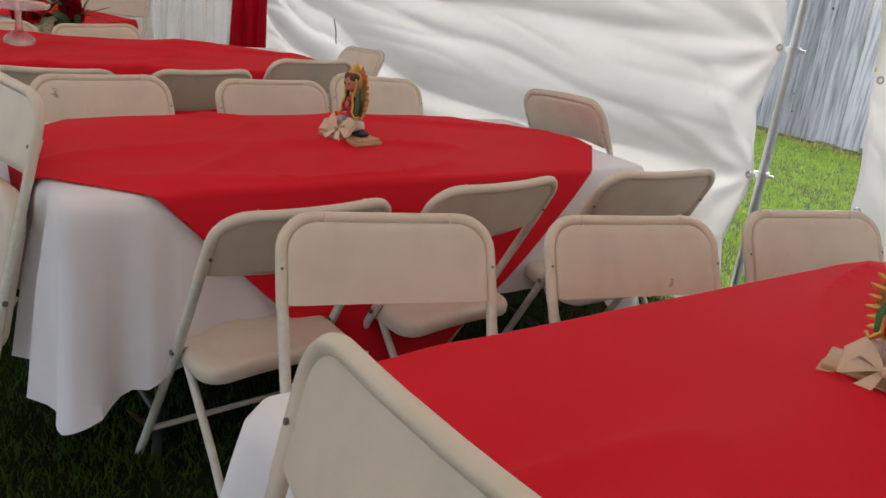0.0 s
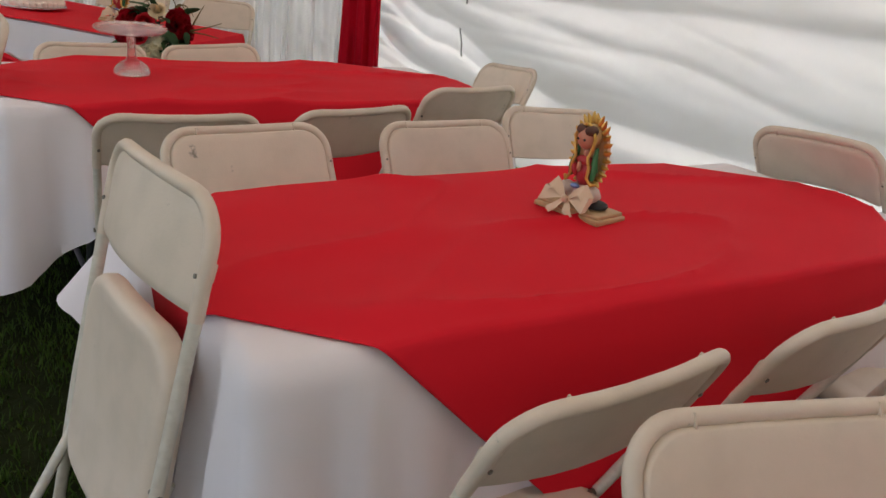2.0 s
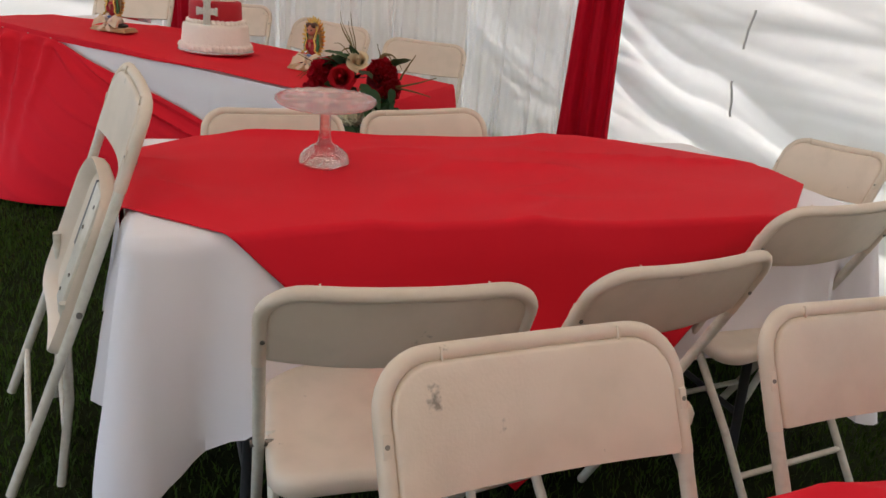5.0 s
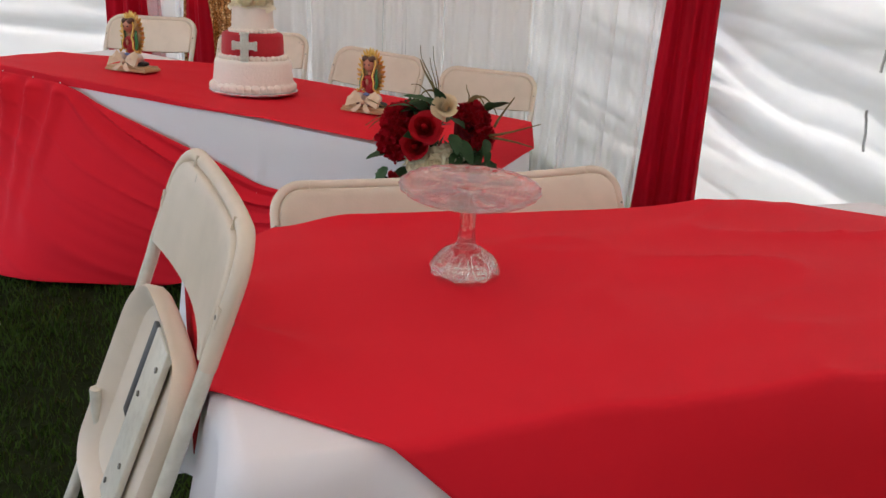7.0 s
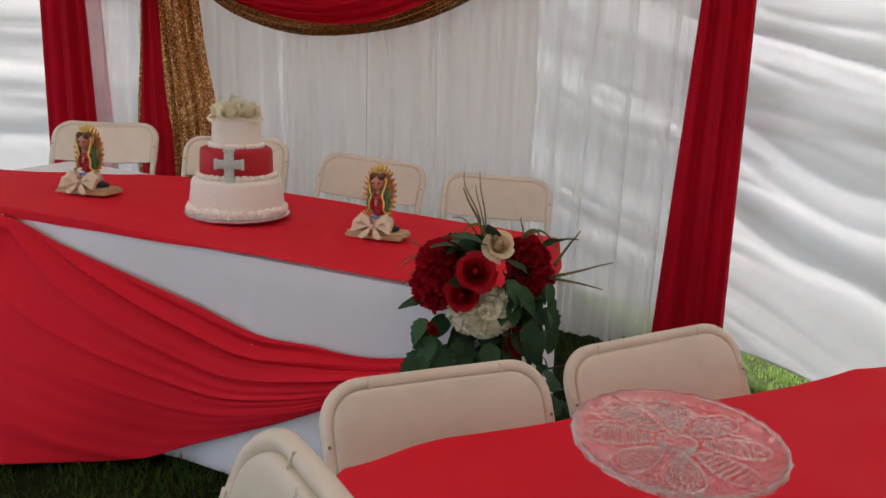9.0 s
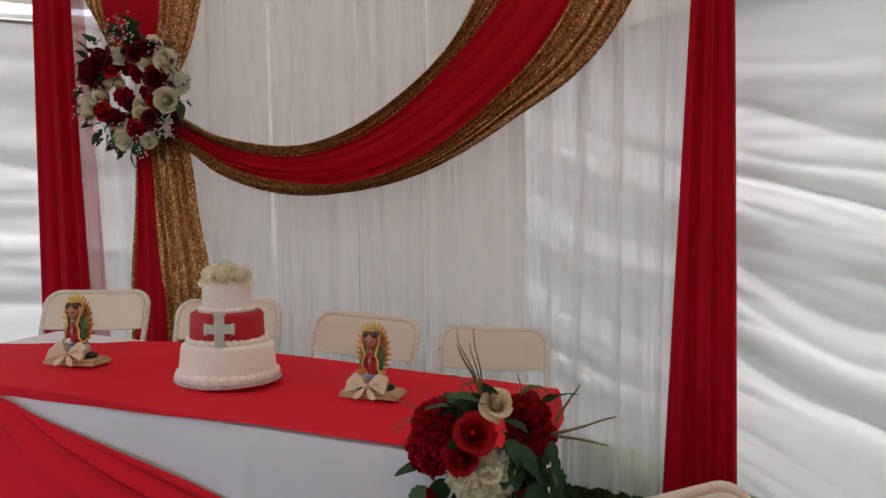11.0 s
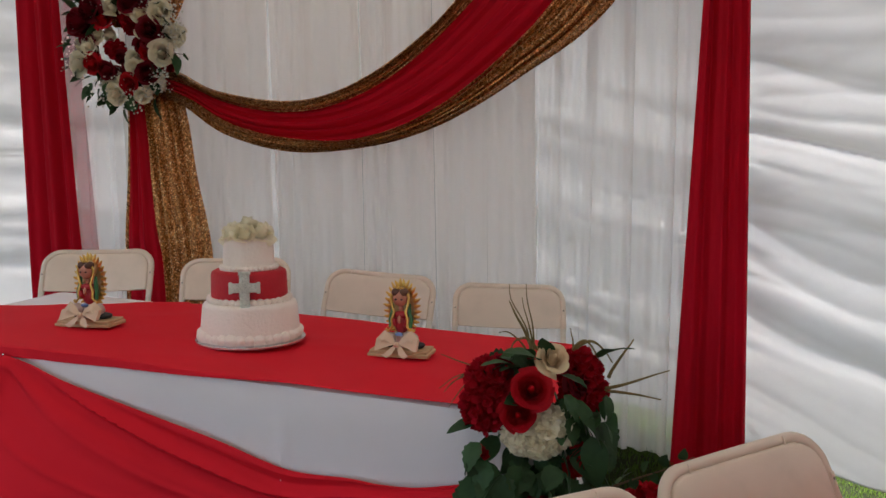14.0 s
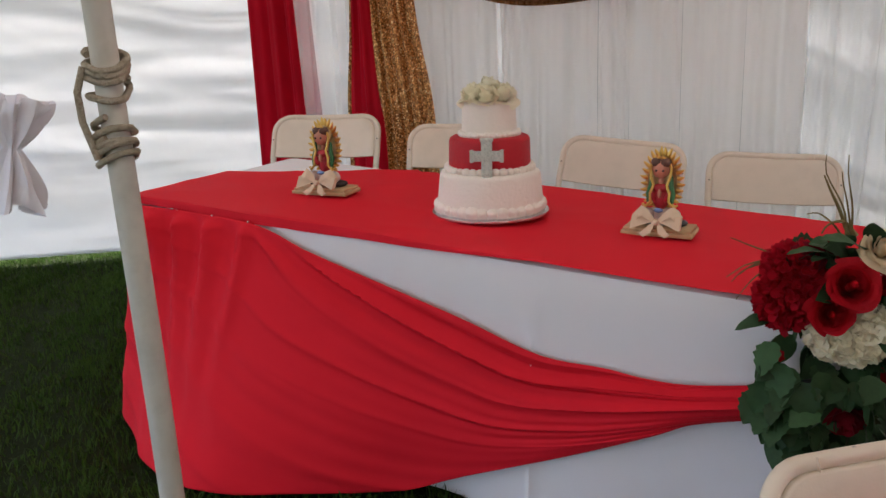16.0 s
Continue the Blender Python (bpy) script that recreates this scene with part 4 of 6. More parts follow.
ribbon("sequin_band", M_GOLD, T1, T2, 0.085, 0.017, 4.6, 9, column, "bronze sequin cloth", 60, 36, 0.02)


# ---- flowers ----
M_ROSE = material("deep red petal", (0.46, 0.006, 0.014), 0.6, spec=0.12, grain=0.35, scale=30, translucent=0.06, dark=(0.2, 0.002, 0.006), object_random=0.25)
M_DROSE = material("burgundy petal", (0.17, 0.004, 0.014), 0.65, spec=0.15, grain=0.35, scale=30, translucent=0.15, dark=(0.05, 0.001, 0.005), object_random=0.25)
M_CREAM = material("cream petal", (0.9, 0.85, 0.68), 0.65, grain=0.3, scale=25, translucent=0.3, dark=(0.78, 0.68, 0.44), object_random=0.1)
M_LEAF = material("dark green silk leaf", (0.034, 0.078, 0.03), 0.55, spec=0.2, grain=0.4, scale=40, translucent=0.15, dark=(0.015, 0.03, 0.016), object_random=0.35)
M_SPRIG = material("olive grass sprig", (0.17, 0.12, 0.035), 0.7, grain=0.5, scale=60, dark=(0.06, 0.055, 0.02))
M_TWIG = material("brown twig", (0.12, 0.07, 0.04), 0.85, grain=0.5, scale=80)
M_FILL = material("small white blossom", (0.75, 0.74, 0.66), 0.7, translucent=0.2, grain=0.2, scale=60)


def petal(bm, a, radius, height, base, half, flare, phase, k=6, l=5):
    """One cupped petal round the z axis at angle a, with a wavy lip that turns outward."""
    rows = []
    for j in range(l + 1):
        v = j / l
        row = []
        for i in range(k + 1):
            u = i / k * 2 - 1
            ang = a + u * half * (0.45 + 0.55 * math.sin(math.pi * (0.15 + 0.5 * v)))
            r = radius * (0.35 + 0.65 * v ** 0.6) * (1 + 0.07 * u * abs(u)) + flare * max(0.0, v - 0.5) ** 2 * 4 + 0.002 * math.sin(4 * u + phase) * v
            top = height * (1 - 0.30 * u * u - 0.1 * u ** 4) + 0.003 * math.sin(3 * u + phase)
            row.append((r * math.cos(ang), r * math.sin(ang), base + (top - base) * v - 0.6 * flare * max(0.0, v - 0.75) * 4))
        rows.append(row)
    grid(bm, rows)


def rose_mesh(name, mat, seed, open_=1.0):
    """Spiral of petals, tight in the heart, loose and curled at the rim."""
    rnd = random.Random(seed)
    bm = bmesh.new()
    N = 24
    lathe(bm, [(0.0, 0.0), (0.009, 0.012), (0.010, 0.034), (0.006, 0.050), (0.0, 0.055)], 8)
    for k in range(N):
        q = k / (N - 1)
        outer = smoothstep(0.45, 1.0, q)
        petal(bm, k * 2.39996 + rnd.uniform(-0.3, 0.3), (0.009 + 0.036 * q ** 0.95) * rnd.uniform(0.93, 1.07), (0.057 - 0.027 * q ** 1.2) * rnd.uniform(0.9, 1.12),
              -0.006 * q, 1.55 - 0.65 * q, 0.010 * outer * open_ * rnd.uniform(0.6, 1.3), rnd.uniform(0, 6), 8, 7)
    return mesh_from(name, bm, mat)


def cluster_mesh(name, mat, seed, n=95, r=0.055, size=0.02, ruffle=0.0):
    """A round head of many small four-petalled florets; ruffle stands the petals on edge."""
    rnd = random.Random(seed)
    bm = bmesh.new()
    bmesh.ops.create_icosphere(bm, subdivisions=2, radius=r * 0.80)
    for i in range(n):
        z = 1 - 1.6 * (i + 0.5) / n
        a = i * 2.39996
        q = math.sqrt(max(0, 1 - z * z))
        d = Vector((q * math.cos(a), q * math.sin(a), z)).normalized()
        c = d * r * rnd.uniform(0.80, 1.05)
        t1 = d.orthogonal().normalized()
        t2 = d.cross(t1)
        ph = rnd.uniform(0, 6)
        for k in range(4):
            b = ph + k * math.pi / 2 + rnd.uniform(-0.3, 0.3)
            s = size * rnd.uniform(0.8, 1.25)
            lift = d * s * (ruffle + rnd.uniform(0.0, 0.35))
            rows = []
            for v, w in ((0.0, 0.25), (0.35, 0.62), (0.7, 0.72), (0.92, 0.5), (1.0, 0.14)):
                rows.append([c + (t1 * math.cos(b + u * w) + t2 * math.sin(b + u * w)) * s * v * 1.05 + lift * v * v + d * s * (0.16 * u * u * v - 0.22 * max(0.0, v - 0.6)) for u in (-1, -0.5, 0, 0.5, 1)])
            grid(bm, rows)
    return mesh_from(name, bm, mat)


def leaf_mesh(name, mat, length, width, droop, seed, tooth=0.0):
    bm = bmesh.new()
    rows = []
    K = 10
    for j in range(K + 1):
        v = j / K
        w = width * (math.sin(math.pi * v ** 0.75) ** 0.8) * (1 + tooth * (1 if j % 2 else -1)) + 0.0006
        row = []
        for i in range(5):
            u = i / 2 - 1
            row.append((u * w, length * v, 0.18 * w * abs(u) - droop * v * v + 0.004 * noise.noise(Vector((u * 2, v * 4, seed)))))
        rows.append(row)
    grid(bm, rows)
    return mesh_from(name, bm, mat)


ROSES = [rose_mesh("rose", M_ROSE, 1), rose_mesh("rose", M_ROSE, 2, 1.6)]
DROSES = [rose_mesh("burgundy_rose", M_DROSE, 3), rose_mesh("burgundy_rose", M_DROSE, 4, 1.5)]
CROSES = [rose_mesh("cream_rose", M_CREAM, 5, 1.4), rose_mesh("cream_rose", M_CREAM, 6, 1.8)]
M_CARN = material("crimson petal", (0.36, 0.004, 0.014), 0.65, spec=0.1, grain=0.5, scale=40, translucent=0.12, dark=(0.1, 0.001, 0.004), object_random=0.25)
M_IVORY = material("ivory silk petal", (0.80, 0.64, 0.42), 0.65, grain=0.3, scale=25, translucent=0.25, dark=(0.62, 0.46, 0.26))
HYD_C = cluster_mesh("cream_hydrangea", M_CREAM, 7, 42, 0.052, 0.030, 0.3)
IVORY = rose_mesh("ivory_rose", M_IVORY, 6, 1.6)
HYD_R = cluster_mesh("red_carnation", M_CARN, 8, 46, 0.044, 0.027, 0.55)
LEAVES = [leaf_mesh("leaf", M_LEAF, 0.10, 0.028, 0.03, 1), leaf_mesh("leaf", M_LEAF, 0.082, 0.035, 0.02, 2, 0.10), leaf_mesh("leaf", M_LEAF, 0.12, 0.033, 0.05, 3)]


def aim(c, d, scale=1.0, twist=0.0):
    """Pose whose z axis points along d."""
    q = Vector(d).to_track_quat("Z", "Y").to_matrix().to_4x4()
    return Matrix.Translation(c) @ q @ pose(0, 0, 0, 0, 0, twist) @ Matrix.Diagonal((scale, scale, scale, 1))


def aim_y(c, d, scale=1.0, roll=0.0):
    q = Vector(d).to_track_quat("Y", "Z").to_matrix().to_4x4()
    return Matrix.Translation(c) @ q @ pose(0, 0, 0, 0, roll, 0) @ Matrix.Diagonal((scale, scale, scale, 1))


def put(me, parent, m, label=""):
    ob = new(me.name, me)
    ob.parent = parent
    ob.matrix_basis = m
    return tagged(ob, label)


def sprig(bm, p, d, length, droop, r=0.0025, seed=0):
    p, d = Vector(p), Vector(d).normalized()
    pts, rs = [], []
    for i in range(9):
        t = i / 8
        pts.append(p + d * length * t + Vector((0, 0, -droop * t * t)) + 0.012 * Vector((noise.noise(Vector((t * 2, seed, 0))), noise.noise(Vector((t * 2, seed, 4))), 0)))
        rs.append(r * (1.0 - 0.75 * t) + 0.0005)
    tube(bm, pts, rs, 5)


def bouquet():
    """Tall arrangement beside the head table: roses, hydrangea, leaves and grass sprigs over a dark stand."""
    C = Vector((1.328, 4.765, 0.738))
    b = thing("flower_arrangement", "silk arrangement of red roses, cream hydrangea and dark leaves", "flowers", m=Matrix.Translation(C))
    view = Vector((-0.52, -0.85, 0.05)).normalized()
    right = Vector((0.85, -0.52, 0)).normalized()

    def at(x, y, f):
        """x to the guests' right, y up, f towards the guests."""
        return right * x + Vector((0, 0, y)) + view * f

    rnd = random.Random(11)
    g = ground_z(C.x, C.y) - C.z
    bm = bmesh.new()
    lathe(bm, [(0.10, g), (0.105, g + 0.015), (0.03, g + 0.04), (0.018, g + 0.12), (0.018, g + 0.40), (0.05, g + 0.46), (0.085, g + 0.56), (0.09, g + 0.58), (0.07, g + 0.57)], 20)
    part("stand", bm, M_LEG, b, "dark pedestal vase")
    for me, x, y, f, sc in ((ROSES[1], 0.018, 0.088, 0.17, 1.0), (ROSES[0], -0.014, 0.022, 0.165, 0.88), (HYD_R, -0.088, 0.095, 0.09, 1.0), (HYD_R, -0.10, 0.03, 0.10, 1.0), (HYD_R, -0.075, 0.06, 0.12, 0.9),
                            (DROSES[0], -0.06, 0.125, 0.10, 0.75), (HYD_R, 0.16, 0.12, 0.05, 0.9), (HYD_R, 0.175, 0.06, 0.05, 0.92), (DROSES[1], 0.15, 0.09, 0.08, 0.75), (IVORY, 0.075, 0.163, 0.135, 0.78),
                            (HYD_C, 0.0, -0.038, 0.13, 0.8), (HYD_C, 0.085, -0.028, 0.125, 0.82), (HYD_C, 0.045, -0.048, 0.13, 0.8),
                            (ROSES[0], 0.15, -0.115, 0.09, 0.95), (DROSES[0], 0.04, -0.23, 0.13, 0.85), (ROSES[1], -0.115, -0.11, 0.07, 0.45), (DROSES[1], -0.005, 0.14, 0.04, 0.6)):
        c = at(x, y, f)
        d = (c * 0.9 + view * 0.14 + Vector((0, 0, 0.04))).normalized()
        put(me, b, aim(c - d * 0.03, d, sc, rnd.uniform(0, 360)))
    # a dark leafy body behind and below the blooms
    for i in range(120):
        a = rnd.uniform(0, 2 * math.pi)
        y = rnd.uniform(-0.32, 0.12)
        rr = rnd.uniform(0.02, 0.13) * (1.0 if y > -0.12 else 0.85)
        x = 0.035 + rr * math.cos(a)
        f = rnd.uniform(-0.1, 0.11) - (0.04 if y > 0 else 0)
        out = at(math.cos(a) * 0.7, -0.75 if y < 0.04 else 0.15, 0.45 + 0.3 * rnd.random())
        put(LEAVES[i % 3], b, aim_y(at(x, y, f), out, rnd.uniform(0.7, 1.05), rnd.uniform(-70, 70)))
    for k, x, y, f, dx, dy, sc in ((0, -0.12, -0.02, 0.08, -1, -0.05, 0.75), (1, -0.11, -0.06, 0.12, -0.4, -0.6, 1.2), (1, -0.09, -0.10, 0.14, -0.3, -0.8, 1.25), (1, -0.12, -0.15, 0.12, -0.3, -0.9, 1.2),
                                   (1, -0.06, -0.13, 0.16, 0.2, -0.7, 1.2), (1, -0.10, -0.20, 0.13, 0.0, -1, 1.15), (1, -0.05, -0.20, 0.15, 0.3, -0.8, 1.1), (2, -0.08, -0.26, 0.10, -0.2, -1, 1.0),
                                   (0, 0.04, 0.15, 0.12, -0.5, 0.4, 1.1), (0, 0.06, 0.15, 0.11, -0.1, 1, 0.8), (0, -0.03, 0.14, 0.12, -0.9, 0.3, 0.8), (0, 0.19, 0.14, 0.03, 0.6, 0.5, 1.15), (1, 0.09, 0.12, 0.15, 0.8, -0.1, 1.1),
                                   (1, 0.10, 0.07, 0.14, 0.5, -0.7, 1.1), (0, 0.12, 0.05, 0.12, 0.7, -0.6, 0.95), (1, 0.11, 0.01, 0.13, 0.3, -0.8, 1.1), (1, 0.16, 0.0, 0.10, 0.5, -0.6, 1.3), (1, 0.20, -0.02, 0.06, 0.5, -0.7, 1.2),
                                   (1, 0.21, -0.07, 0.05, 0.4, -0.8, 1.15), (0, 0.17, -0.04, 0.12, 0.1, -1, 1.2)):
        put(LEAVES[k], b, aim_y(at(x, y, f), at(dx, dy, 0.4), sc * (0.78 if k == 1 else 1.0), rnd.uniform(-30, 30)))
    for i in range(46):
        x = rnd.uniform(0.06, 0.22)
        put(LEAVES[(0, 1, 0)[i % 3]], b, aim_y(at(x, rnd.uniform(-0.22, 0.06), rnd.uniform(0.04, 0.11)), at(rnd.uniform(-0.6, 0.8), rnd.uniform(-1, 0.5), 0.6), rnd.uniform(0.4, 0.68), rnd.uniform(-50, 50)))
    for i in range(14):
        put(LEAVES[i % 2], b, aim_y(at(rnd.uniform(-0.04, 0.07), rnd.uniform(0.10, 0.15), rnd.uniform(0.04, 0.10)), at(rnd.uniform(-0.8, 0.3), rnd.uniform(-0.1, 0.9), 0.5), rnd.uniform(0.45, 0.75), rnd.uniform(-50, 50)))
    for i in range(14):
        put(LEAVES[i % 2], b, aim_y(at(rnd.uniform(0.0, 0.14), rnd.uniform(-0.16, -0.09), rnd.uniform(0.12, 0.17)), at(rnd.uniform(-0.6, 0.6), rnd.uniform(-1, -0.1), 0.5), rnd.uniform(0.5, 0.8), rnd.uniform(-50, 50)))
    for i in range(40):
        put(LEAVES[1], b, aim_y(at(rnd.uniform(-0.13, 0.0), rnd.uniform(-0.30, -0.07), rnd.uniform(0.06, 0.17)), at(rnd.uniform(-0.7, 0.3), rnd.uniform(-1, -0.1), 0.5), rnd.uniform(0.6, 0.95), rnd.uniform(-40, 40)))
    for i, (x, y, dx, dy, ln, dr) in enumerate(((0.02, 0.16, -0.28, 1, 0.25, 0.0), (0.025, 0.16, -0.4, 1, 0.2, 0.0), (0.01, 0.16, -0.55, 0.9, 0.17, 0.03), (0.03, 0.16, -0.2, 1, 0.2, 0.0), (0.04, 0.16, -0.5, 0.9, 0.18, 0.06),
                                                (0.13, 0.16, -0.1, 1, 0.12, 0.01), (0.13, 0.16, 0.5, 1, 0.17, 0.07), (0.13, 0.16, 0.7, 0.9, 0.2, 0.08), (0.22, 0.09, 0.45, 0.9, 0.17, 0.0), (0.2, 0.06, 1, 0.22, 0.22, -0.02), (0.2, 0.055, 1, 0.0, 0.19, 0.0),
                                                (-0.11, 0.10, -1, 0.1, 0.13, 0.02), (-0.11, 0.09, -1, 0.3, 0.12, 0.03), (-0.11, 0.1, -0.9, 0.6, 0.15, 0.0), (-0.11, 0.085, -1, -0.1, 0.1, 0.03), (-0.1, 0.1, -1, 0.2, 0.11, 0.02), (0.03, 0.17, -0.12, 1, 0.23, 0.0))):
        bm = bmesh.new()
        sprig(bm, at(x, y, 0.03), at(dx, dy, 0.1), ln * 0.80, dr * 1.7 + 0.018, 0.0048 if i in (1, 4, 6, 7, 8, 9, 10) else 0.0022, i)
        part("grass_sprig", bm, M_SPRIG, b)
    # trailing vine
    bm = bmesh.new()
    sprig(bm, at(0.2, -0.22, 0.0), at(1, 0.3, 0), 0.26, -0.02, 0.003, 20)
    part("vine", bm, M_TWIG, b)
    for k in range(9):
        c = at(0.24 + 0.025 * k, -0.20 + 0.008 * k + 0.01 * (k % 2), 0.0)
        put(LEAVES[1], b, aim_y(c, at(0.3, 1 if k % 2 else -1, 0.3), 0.4, 20 * k))


bouquet()


def low_garland():
    """Greenery and red blooms lying on the lawn beyond the arrangement."""
    c0 = Vector((1.80, 4.95, 0.0))
    b = thing("greenery_garland", "leafy garland with a red bloom lying on the lawn", "flowers", m=Matrix.Translation(c0))
    rnd = random.Random(31)
    bm = bmesh.new()
    sprig(bm, (-0.25, 0.05, 0.12), (1, -0.1, 0.1), 0.55, 0.05, 0.006, 3)
    part("stem", bm, M_TWIG, b)
    for i in range(60):
        p = Vector((rnd.uniform(-0.3, 0.3), rnd.uniform(-0.15, 0.15), rnd.uniform(0.05, 0.33)))
        put(LEAVES[i % 3], b, aim_y(p, (rnd.uniform(-1, 1), rnd.uniform(-1, 0.4), rnd.uniform(-0.3, 0.8)), rnd.uniform(0.7, 1.1), rnd.uniform(-60, 60)))
    for p, sc in (((0.02, -0.12, 0.33), 1.2), ((0.13, -0.1, 0.28), 1.0)):
        put(HYD_R, b, aim(p, (-0.5, -0.8, 0.3), sc))


low_garland()


def wreath():
    c = bd(2.835, 1.99, 0.14)
    w = thing("flower_wreath", "wreath of burgundy and cream silk roses on the drapes", "wreath", m=Matrix.Translation(c))
    X, Y, F = -Vector((HT_U.x, HT_U.y, 0)), Vector((0, 0, 1)), Vector((HT_N.x, HT_N.y, 0))
    rnd = random.Random(5)
    R = 0.22
    bm = bmesh.new()
    ringp = [X * R * math.cos(a) + Y * R * math.sin(a) for a in (2 * math.pi * k / 40 for k in range(40))]
    rows = []
    for k, p in enumerate(ringp):
        e = p.normalized()
        rows.append([p + (e * math.cos(b) + F * math.sin(b)) * (0.026 + 0.008 * noise.noise(p * 20)) for b in (2 * math.pi * q / 8 for q in range(8))])
    grid(bm, rows, close=True, wrap=True)
    part("twig_ring", bm, M_TWIG, w)

    def pos(deg, r, f):
        a = radians(deg)
        return X * r * math.cos(a) + Y * r * math.sin(a) + F * f
    for me, deg, r, f, sc in ((DROSES[0], 158, 0.24, 0.06, 1.5), (DROSES[1], 138, 0.22, 0.06, 1.3), (DROSES[0], 175, 0.19, 0.05, 1.1), (DROSES[0], 75, 0.18, 0.06, 1.1), (DROSES[1], 62, 0.22, 0.05, 1.0),
                              (CROSES[0], 30, 0.25, 0.05, 1.2), (CROSES[1], 50, 0.16, 0.05, 0.9), (DROSES[1], 12, 0.17, 0.07, 1.2), (CROSES[0], -18, 0.23, 0.06, 1.25), (DROSES[0], -50, 0.22, 0.06, 1.15),
                              (ROSES[1], -80, 0.22, 0.06, 1.0), (CROSES[1], -66, 0.15, 0.06, 0.8), (CROSES[0], -100, 0.27, 0.05, 1.1), (DROSES[0], -120, 0.17, 0.06, 1.0), (ROSES[1], -145, 0.2, 0.06, 1.1),
                              (CROSES[1], -155, 0.27, 0.05, 1.2), (CROSES[0], -172, 0.18, 0.07, 0.9), (CROSES[1], -72, 0.29, 0.04, 0.8), (CROSES[0], 108, 0.17, 0.05, 0.8), (ROSES[0], -25, 0.15, 0.05, 0.8), (CROSES[1], 170, 0.14, 0.05, 0.7)):
        r, sc = r * 0.97, sc * 1.02
        p = pos(deg, r, f)
        put(me, w, aim(p, (F * 1.0 + p * 1.6).normalized(), sc, rnd.uniform(0, 360)))
    for deg in range(0, 360, 15):
        put((CROSES, DROSES, CROSES, DROSES, ROSES)[(deg // 15) % 5][(deg // 15) % 2], w, aim(pos(deg + 9, 0.135 + 0.05 * rnd.random(), 0.02 + 0.03 * rnd.random()), (F * 1.2 + pos(deg + 70 * rnd.uniform(-1, 1), 1, 0)).normalized(), rnd.uniform(0.7, 1.0), deg * 3))
    for deg in range(0, 360, 45):
        put((DROSES[1], CROSES[0], HYD_R)[(deg // 45) % 3], w, aim(pos(deg - 20, 0.085 if deg != 135 else 0.15, 0.015), (F + pos(deg, 0.5, 0)).normalized(), rnd.uniform(0.7, 0.9), deg * 2))
    for deg in range(0, 360, 30):
        put((HYD_C, HYD_R)[(deg // 30) % 2], w, aim(pos(deg + 4, 0.235 + 0.03 * rnd.uniform(-1, 1), 0.02), (F + pos(deg, 1, 0)).normalized(), rnd.uniform(0.55, 0.8), deg))
    for i in range(110):
        deg = rnd.uniform(0, 360)
        p = pos(deg, rnd.uniform(0.13, 0.33), rnd.uniform(0.01, 0.06))
        put(LEAVES[i % 3], w, aim_y(p, (p.normalized() + Y * rnd.uniform(-0.8, 0.8) + X * rnd.uniform(-0.8, 0.8) + F * 0.3), rnd.uniform(0.6, 0.95), rnd.uniform(-60, 60)))
    for k in range(14):
        deg = (112, 25, 10, -35, -60, -92, -115, -165, 45, 95, 0, -45, -80, 122)[k]
        bm = bmesh.new()
        p0 = pos(deg, 0.28, 0.07)
        for i in range(38):
            q = p0 + (X * rnd.gauss(0, 0.035) + Y * rnd.gauss(0, 0.045) + F * rnd.uniform(-0.01, 0.04))
            bmesh.ops.create_icosphere(bm, subdivisions=1, radius=rnd.uniform(0.0035, 0.0065), matrix=Matrix.Translation(q))
        part("filler_blossom", bm, M_FILL, w, "tiny white blossoms")
    for k in range(14):
        deg = rnd.uniform(95, 200) if k < 8 else rnd.uniform(-30, 60)
        bm = bmesh.new()
        sprig(bm, pos(deg, 0.25, 0.03), pos(deg + rnd.uniform(-20, 20), 1, 0.1), rnd.uniform(0.08, 0.14), 0.0, 0.002, k)
        part("twig", bm, M_TWIG, w)


wreath()


# ---- cake ----
M_ICING = material("cream white icing", (0.86, 0.775, 0.685), 0.55, grain=0.12, scale=70, bump=0.35, bump_scale=90, dark=(0.70, 0.6, 0.54), spec=0.3)
M_RICING = material("red icing", (0.48, 0.01, 0.02), 0.5, grain=0.15, scale=60, bump=0.2, bump_scale=90, spec=0.3)
M_FOIL = material("silver foil board", (0.7, 0.7, 0.72), 0.25, 0.9, grain=0.2, scale=40, bump=0.2, bump_scale=60)
M_GLITTER = material("silver glitter", (0.84, 0.92, 0.82), 0.35, 0.15, grain=0.6, scale=220, bump=1.0, bump_scale=300, dark=(0.34, 0.42, 0.36))
CAKE = Vector((0.875, 5.765, 0.0))


def top_z(x, y):
    s = (Vector((x, y)) - HT_C).dot(HT_U)
    return 0.757 + HT_SLOPE * s - 0.013


def piping(cake, r, z, n, size, seed):
    rnd = random.Random(seed)
    bm = bmesh.new()
    bmesh.ops.create_icosphere(bm, subdivisions=2, radius=size, matrix=Matrix.Diagonal((0.8, 1.05, 0.95, 1)) @ pose(0, 0, 0, 0, 25, 0))
    me = mesh_from("piped_shell", bm, M_ICING)
    for k in range(n):
        a = 2 * math.pi * k / n
        s = rnd.uniform(0.82, 1.16)
        put(me, cake, Matrix.Translation((r * math.cos(a), r * math.sin(a), z)) @ Euler((0, 0, a)).to_matrix().to_4x4() @ Matrix.Diagonal((s, s, s, 1)))


